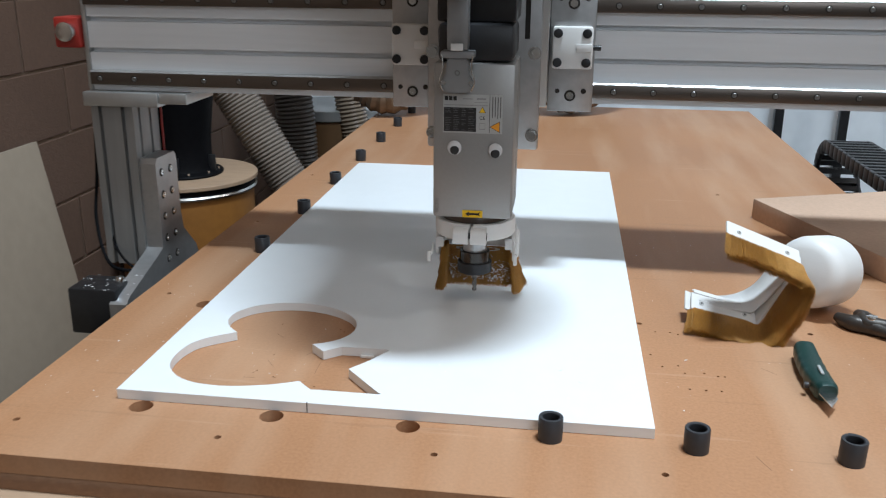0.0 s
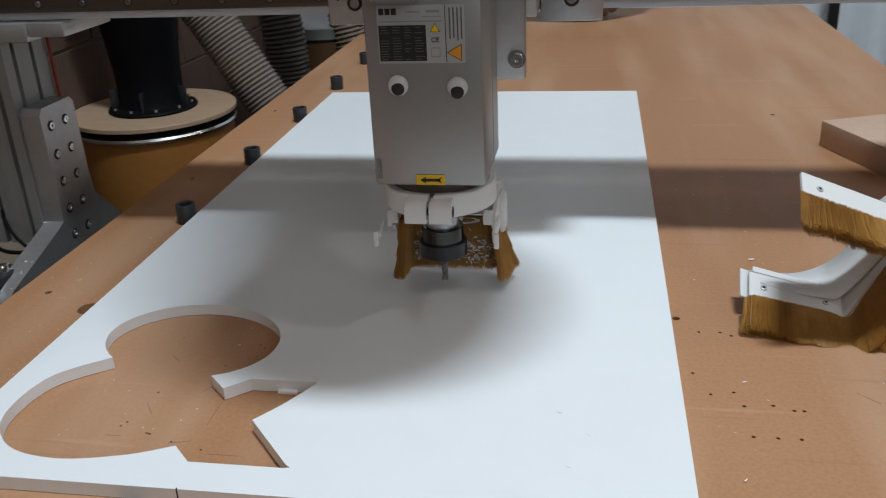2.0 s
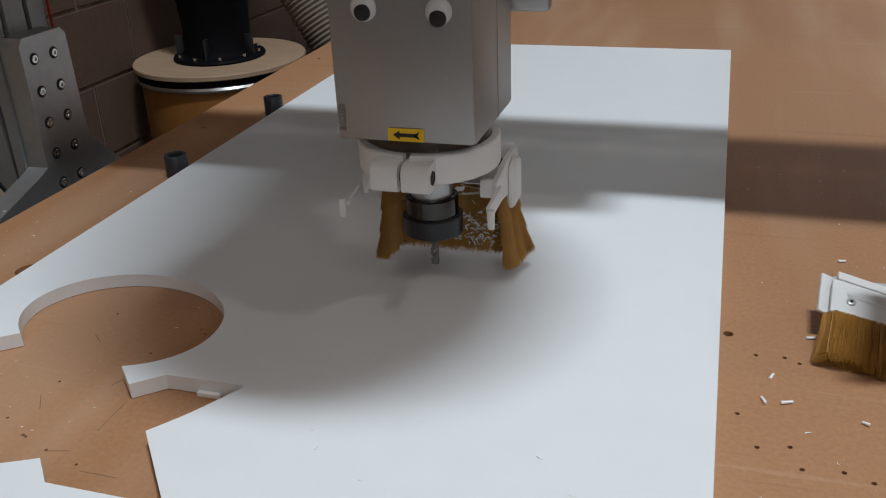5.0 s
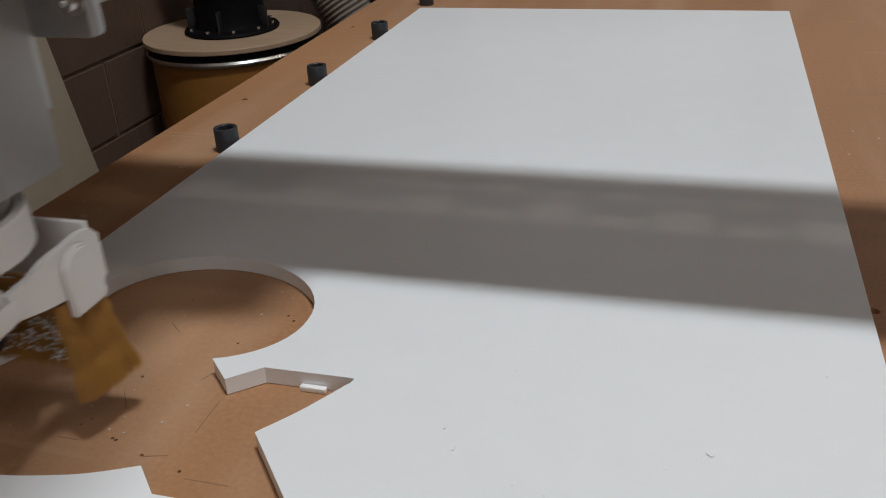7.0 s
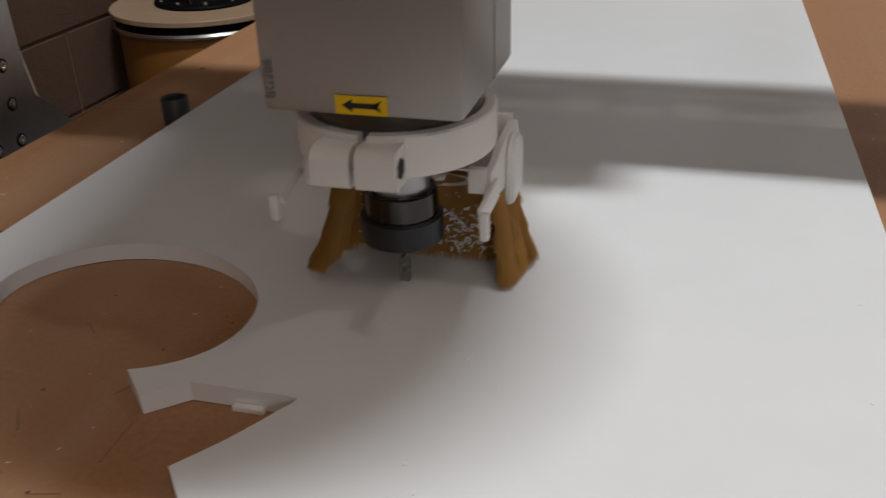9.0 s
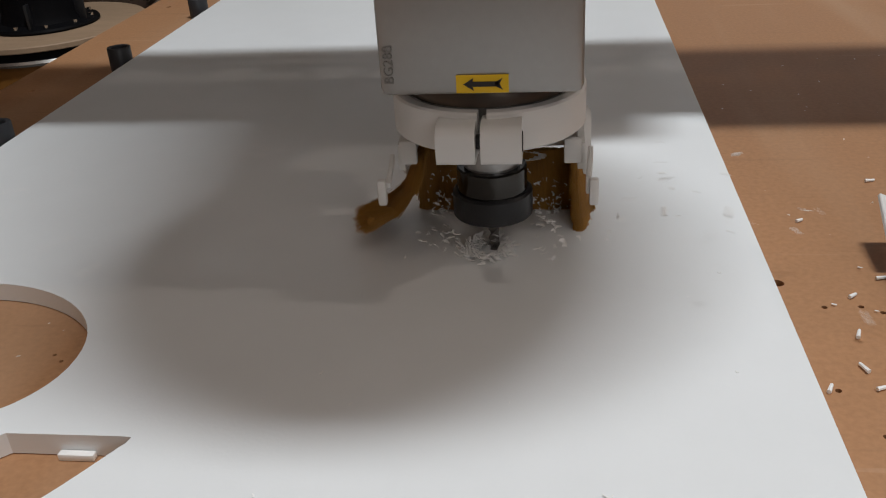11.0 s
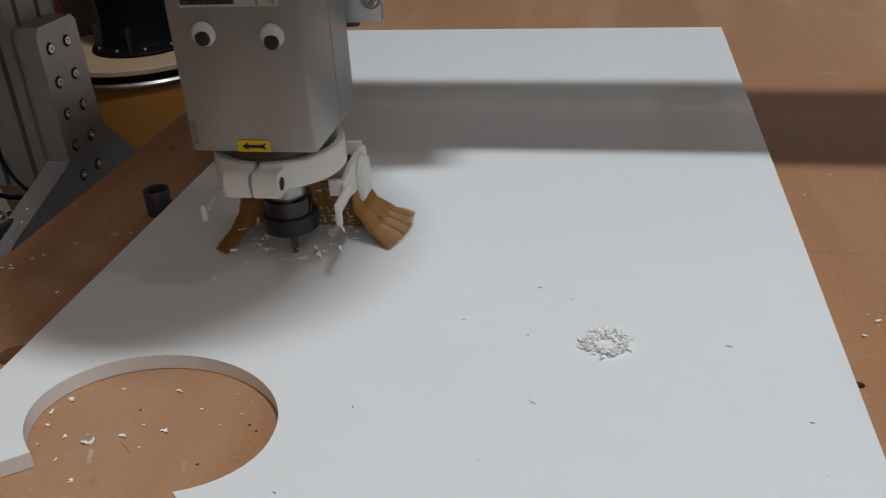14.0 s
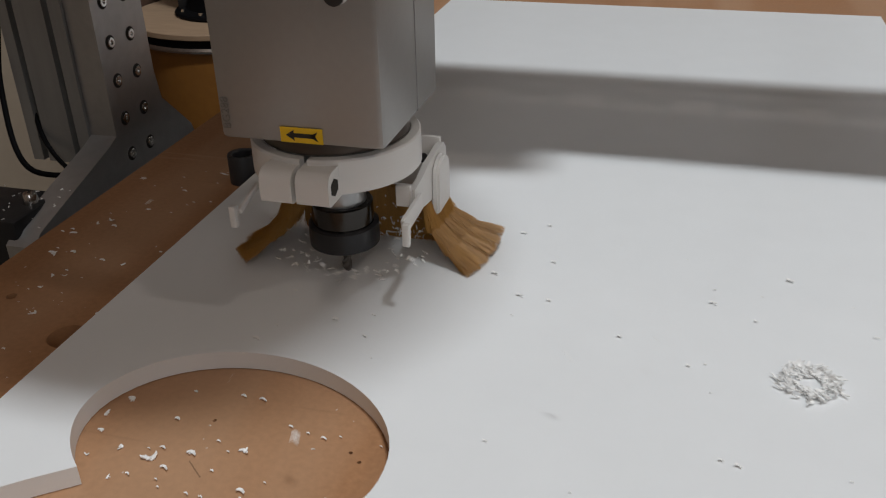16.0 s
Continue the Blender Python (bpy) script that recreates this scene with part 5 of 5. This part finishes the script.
for x, y, ln in ((0.101, 0.208, 0.0085), (0.122, 0.216, 0.0060), (0.149, 0.224, 0.0060), (0.064, 0.250, 0.0060), (0.057, 0.235, 0.0050), (0.062, 0.221, 0.0040), (0.081, 0.211, 0.0040), (0.097, 0.266, 0.0030), (0.066, 0.202, 0.0030), (0.088, 0.189, 0.0030), (0.109, 0.171, 0.0040),
                 (-0.098, 0.395, 0.0075), (-0.104, 0.430, 0.0060), (-0.095, 0.450, 0.0040), (-0.035, 0.393, 0.0040), (-0.077, 0.366, 0.0040), (-0.057, 0.318, 0.0055), (-0.075, 0.350, 0.0040), (-0.068, 0.483, 0.0045), (-0.088, 0.458, 0.0050)):
    c = curl(B(), pose(x, y, 0.0004, lay.uniform(-8, 8), lay.uniform(-8, 8), lay.uniform(0, 360)), ln, 1.2)
    curl(c, pose(x + lay.uniform(-0.2, 0.2) * ln, y + lay.uniform(-0.2, 0.2) * ln, 0.0006, lay.uniform(-14, 14), lay.uniform(-14, 14), lay.uniform(0, 360)), ln * 0.6, 1.4)
    PELLETS.append((alone("fallen_chip", c, CHIP, (x, y, 0), "curled white plastic shaving lying on the brown board", "plastic chip", "fallen chips"), x, y, 10.5))
for i in range(9):
    x, y = rnd.uniform(0.2, 0.6), rnd.uniform(0.02, 0.35)
    if x < 0.32 and y < 0.3:
        continue
    s = rnd.uniform(0.0009, 0.0020)
    c = curl(B(), pose(x, y, T + 0.0002, 0, 0, rnd.uniform(0, 360)), s)
    alone("flake", c, CHIP, (x, y, T), "tiny white flake on the white sheet", "flake", "flakes on the sheet")

# faint nicks and crumbs on the sheet
for x, y, ln in NICKS:
    c = curl(B(), pose(x, y, T + 0.0002, 0, 0, rnd.uniform(0, 360)), ln)
    alone("flake", c, CHIP, (x, y, T), "tiny white flake on the white sheet", "flake", "flakes on the sheet")

# a wreath of shavings pushed up by the drill
wreath = B()
for i in range(46):
    a, r = rnd.uniform(0, math.tau), rnd.uniform(0.0072, 0.0102)
    curl(wreath, pose(r * math.cos(a), r * math.sin(a), rnd.uniform(0.0004, 0.0030), rnd.uniform(-25, 25), rnd.uniform(-30, 10), math.degrees(a) + 90 + rnd.uniform(-40, 40)), rnd.uniform(0.0028, 0.005), 1.5)
for i in range(150):
    a, r = rnd.uniform(0, math.tau), rnd.uniform(0.0105, 0.0168)
    curl(wreath, pose(r * math.cos(a), r * math.sin(a), 0.0008 + rnd.uniform(0, 0.0035), rnd.uniform(-50, 50), rnd.uniform(-62, -8), math.degrees(a) + rnd.uniform(-30, 30)), rnd.uniform(0.0022, 0.0056), rnd.uniform(0.8, 1.6))
for a in (262, 200, 172, 335, 18, 118, 60):
    a = radians(a)
    curl(wreath, pose(0.0180 * math.cos(a), 0.0180 * math.sin(a), 0.0010, 0, -8, math.degrees(a) + rnd.uniform(-15, 15)), 0.0065)
WREATH = alone("shaving_wreath", wreath, CHIP, (0, 0, 0), "ring of curled white shavings round a plunge hole", "shavings")
WREATH.location = (0.444, 0.340, T)

FLYERS = []
for i in range(200):
    c = curl(B(), Matrix(), rnd.choice((0.0017, 0.0022, 0.0028, 0.0036, 0.0050)), rnd.uniform(0.9, 1.8))
    ob = alone("flying_chip", c, CHIP, (0, 0, 0), "curled white chip thrown out by the cutter", "plastic chip", "thrown chips")
    FLYERS.append(ob)


SWIRL = []
for i in range(84):
    c = curl(B(), Matrix(), rnd.choice((0.0024, 0.0032, 0.0042, 0.0056)), rnd.uniform(0.9, 1.8))
    SWIRL.append(alone("swirling_chip", c, CHIP, (0, 0, 0), "white plastic chip whirled round by the cutter", "plastic chip", "whirling chips"))


# ---- what moves ----
SPINDLE_PATH = [(0, 0, 0, 0), (3.7, 0, 0, 0), (5.5, 0, 0, 0), (5.7, -0.002, -0.005, 0), (5.8, -0.008, -0.013, 0), (6.0, -0.034, -0.030, 0), (6.5, -0.150, -0.139, 0.004), (6.7, -0.202, -0.190, 0.004), (6.9, -0.260, -0.244, 0.004),
                (7.0, -0.287, -0.268, 0.003), (7.3, -0.328, -0.312, 0.002), (7.5, -0.334, -0.318, 0), (7.7, -0.330, -0.315, 0), (8.0, -0.313, -0.297, 0), (8.2, -0.274, -0.255, 0), (8.4, -0.239, -0.213, -0.003), (8.5, -0.213, -0.190, -0.005),
                (9.0, -0.065, -0.061, -0.011), (9.2, -0.006, -0.032, -0.011), (9.5, 0.064, 0.016, -0.009), (10.0, 0.066, 0.020, -0.028), (11.3, 0.067, 0.021, -0.029), (11.5, 0.067, 0.022, -0.029), (11.7, 0.067, 0.022, -0.026), (11.8, 0.066, 0.024, -0.018),
                (12.0, 0.052, 0.036, -0.0165), (12.5, -0.059, 0.081, -0.0175), (13.0, -0.187, 0.1255, -0.0130), (13.2, -0.218, 0.139, -0.0150), (13.5, -0.222, 0.140, -0.0160), (13.7, -0.221, 0.140, -0.024), (14.0, -0.215, 0.137, -0.0288),
                (14.5, -0.182, 0.141, -0.0333), (15.0, -0.169, 0.107, -0.033), (15.5, -0.198, 0.080, -0.031), (16.0, -0.240, 0.081, -0.0315)]


def spindle_at(t):
    for a, b in zip(SPINDLE_PATH, SPINDLE_PATH[1:]):
        if a[0] <= t <= b[0]:
            u = (t - a[0]) / (b[0] - a[0])
            return [p + (q - p) * u for p, q in zip(a[1:], b[1:])]
    return SPINDLE_PATH[-1][1:]


def motions():
    walk(gantry, [(t, pose(GO[0], GO[1] + y, GO[2])) for t, x, y, z in SPINDLE_PATH])
    walk(carriage, [(t, pose(CO[0] + x, CO[1] + y, CO[2])) for t, x, y, z in SPINDLE_PATH])
    walk(spindle, [(t, pose(SO[0] + x, SO[1] + y, SO[2] + z)) for t, x, y, z in SPINDLE_PATH])
    walk(shoe, [(t, pose(DO[0] + x, DO[1] + y, DO[2] + z)) for t, x, y, z in SPINDLE_PATH])
    for made, lengths, swing, at, turn, share, lean in SKIRT:
        rows = [[], [], []]
        for t, a in swing:
            m = Matrix.Translation(at) @ pose(0, 0, 0, 0, 0, turn)
            for k in range(3):
                m = m @ pose(0, 0, 0, (lean if k == 0 else 0) + a * share * ((0.30, 0.55, 0.25) if swing is SPLAY_RIGHT else (0.34, 0.50, 0.42))[k], 0, 0)
                rows[k].append((t, m))
                m = m @ Matrix.Translation((0, 0, -lengths[k] * 0.95))
        for ob, keys in zip(made, rows):
            walk(ob, keys)
    walk(WREATH, [(0, pose(0.444, 0.340, -0.020)), (9.9, pose(0.444, 0.340, -0.020)), (10.4, pose(0.444, 0.340, T)), (16, pose(0.444, 0.340, T, 0, 0, 3))])
    r = random.Random(3)
    for ob, ex, ey, t0 in PELLETS:
        t0 += r.uniform(0, 0.08) if t0 < 5 else r.uniform(-0.3, 0.3)
        sx, sy, sz = spindle_at(t0)
        rows = [(t, pose(CX + x + 0.01, CY + y + 0.045, 0.085 + z)) for t, x, y, z in SPINDLE_PATH if t < t0 - 0.06]
        bx, by = CX + sx + 0.06, CY + sy - 0.01
        rows += [(t0, pose(CX + sx + 0.01, CY + sy + 0.045, 0.085 + sz)), (t0 + 0.1, pose(bx, by, 0.05, 20, 30, 0)), (t0 + 0.3, pose((bx + ex) / 2, (by + ey) / 2, 0.07, 40, 60, 20)), (t0 + 0.45, pose(ex, ey, 0.0)), (16.5, pose(ex, ey, 0.0))]
        walk(ob, rows)
    for ob in SWIRL:
        rest = (r.uniform(-0.044, 0.050), 0.0495, r.uniform(0.044, 0.060))
        turn = [r.uniform(-30, 30) for _ in range(3)]
        rows = [(t, pose(CX + x + rest[0], CY + y + rest[1], rest[2] + z, *turn)) for t, x, y, z in SPINDLE_PATH if t < 9.9 or 11.75 < t < 13.6]
        for begin, finish_ in ((9.95 + r.uniform(0, 0.1), 11.6), (13.7 + r.uniform(0, 0.2), 16.5)):
            t, a = begin, r.uniform(0, math.tau)
            while t < finish_:
                x, y, z = spindle_at(t)
                out = r.uniform(0.026, 0.056)
                rows.append((t, pose(CX + x + out * math.cos(a), CY + y + 0.012 + out * 0.8 * math.sin(a), T + r.uniform(0.003, 0.028) * r.random() + 0.002, *[v + r.uniform(-35, 35) for v in turn])))
                t, a = t + r.uniform(0.10, 0.16), a - r.uniform(0.5, 1.1)
        walk(ob, sorted(rows, key=lambda w: w[0]))
    r = random.Random(4)
    for i, ob in enumerate(FLYERS):
        early = i % 5 < 2
        t0 = r.uniform(9.9, 11.6) if early else r.uniform(12.4, 15.6)
        a = r.uniform(0, math.tau)
        sx, sy, sz = spindle_at(t0)
        bx, by = CX + sx, CY + sy
        if i % 5 == 4:
            reach = r.uniform(0.05, 0.34)
            ex, ey = bx + reach * math.cos(a), by - abs(reach * math.sin(a)) * 0.9 + 0.05
        elif early:
            ex, ey = r.uniform(0.63, 0.76), r.uniform(0.12, 0.46)
        elif i % 7 == 3:
            ex, ey = r.uniform(0.36, 0.53), r.uniform(0.21, 0.44)
        elif i % 2:
            ex, ey = 0.14 + 0.07 * r.uniform(-1, 1), 0.20 + r.uniform(-0.08, 0.07)
        else:
            ex, ey = r.uniform(-0.115, -0.012), r.uniform(0.15, 0.55)
        reach = math.hypot(ex - bx, ey - by)
        on_sheet = 0 < ex < BW and 0 < ey < BL and not (ex < 0.23 and ey < 0.29)
        ez = T + 0.001 if on_sheet else 0.001
        dur = 0.25 + reach
        spin = [r.uniform(-80, 80) for _ in range(3)]
        x0, y0, _ = spindle_at(0)
        inner = (0.030 * math.cos(a), 0.045 + 0.01 * math.sin(a), 0.085)
        rows = [(t, pose(CX + x + inner[0], CY + y + inner[1], inner[2] + z)) for t, x, y, z in SPINDLE_PATH if t < t0 - 0.06]
        rows.append((t0, pose(bx + inner[0], by + inner[1], inner[2] + sz)))
        rows.append((t0 + 0.08, pose(bx + 0.07 * math.cos(a), by - 0.02 - 0.05 * abs(math.sin(a)), 0.045 + sz + 0.02, *spin)))
        for u in (0.4, 0.75):
            rows.append((t0 + 0.08 + dur * u, pose(bx + (ex - bx) * u, by + (ey - by) * u, ez + 0.09 * r.uniform(0.6, 1.2) * (1 - u) * u * 4 * 0.6 + 0.01, *[s * (1 - u) for s in spin])))
        rows.append((t0 + 0.08 + dur, pose(ex, ey, ez)))
        rows = [w for w in rows if w[0] < 16.6]
        if rows[-1][0] < 16:
            rows.append((16.5, pose(ex, ey, ez)))
        walk(ob, rows)


motions()
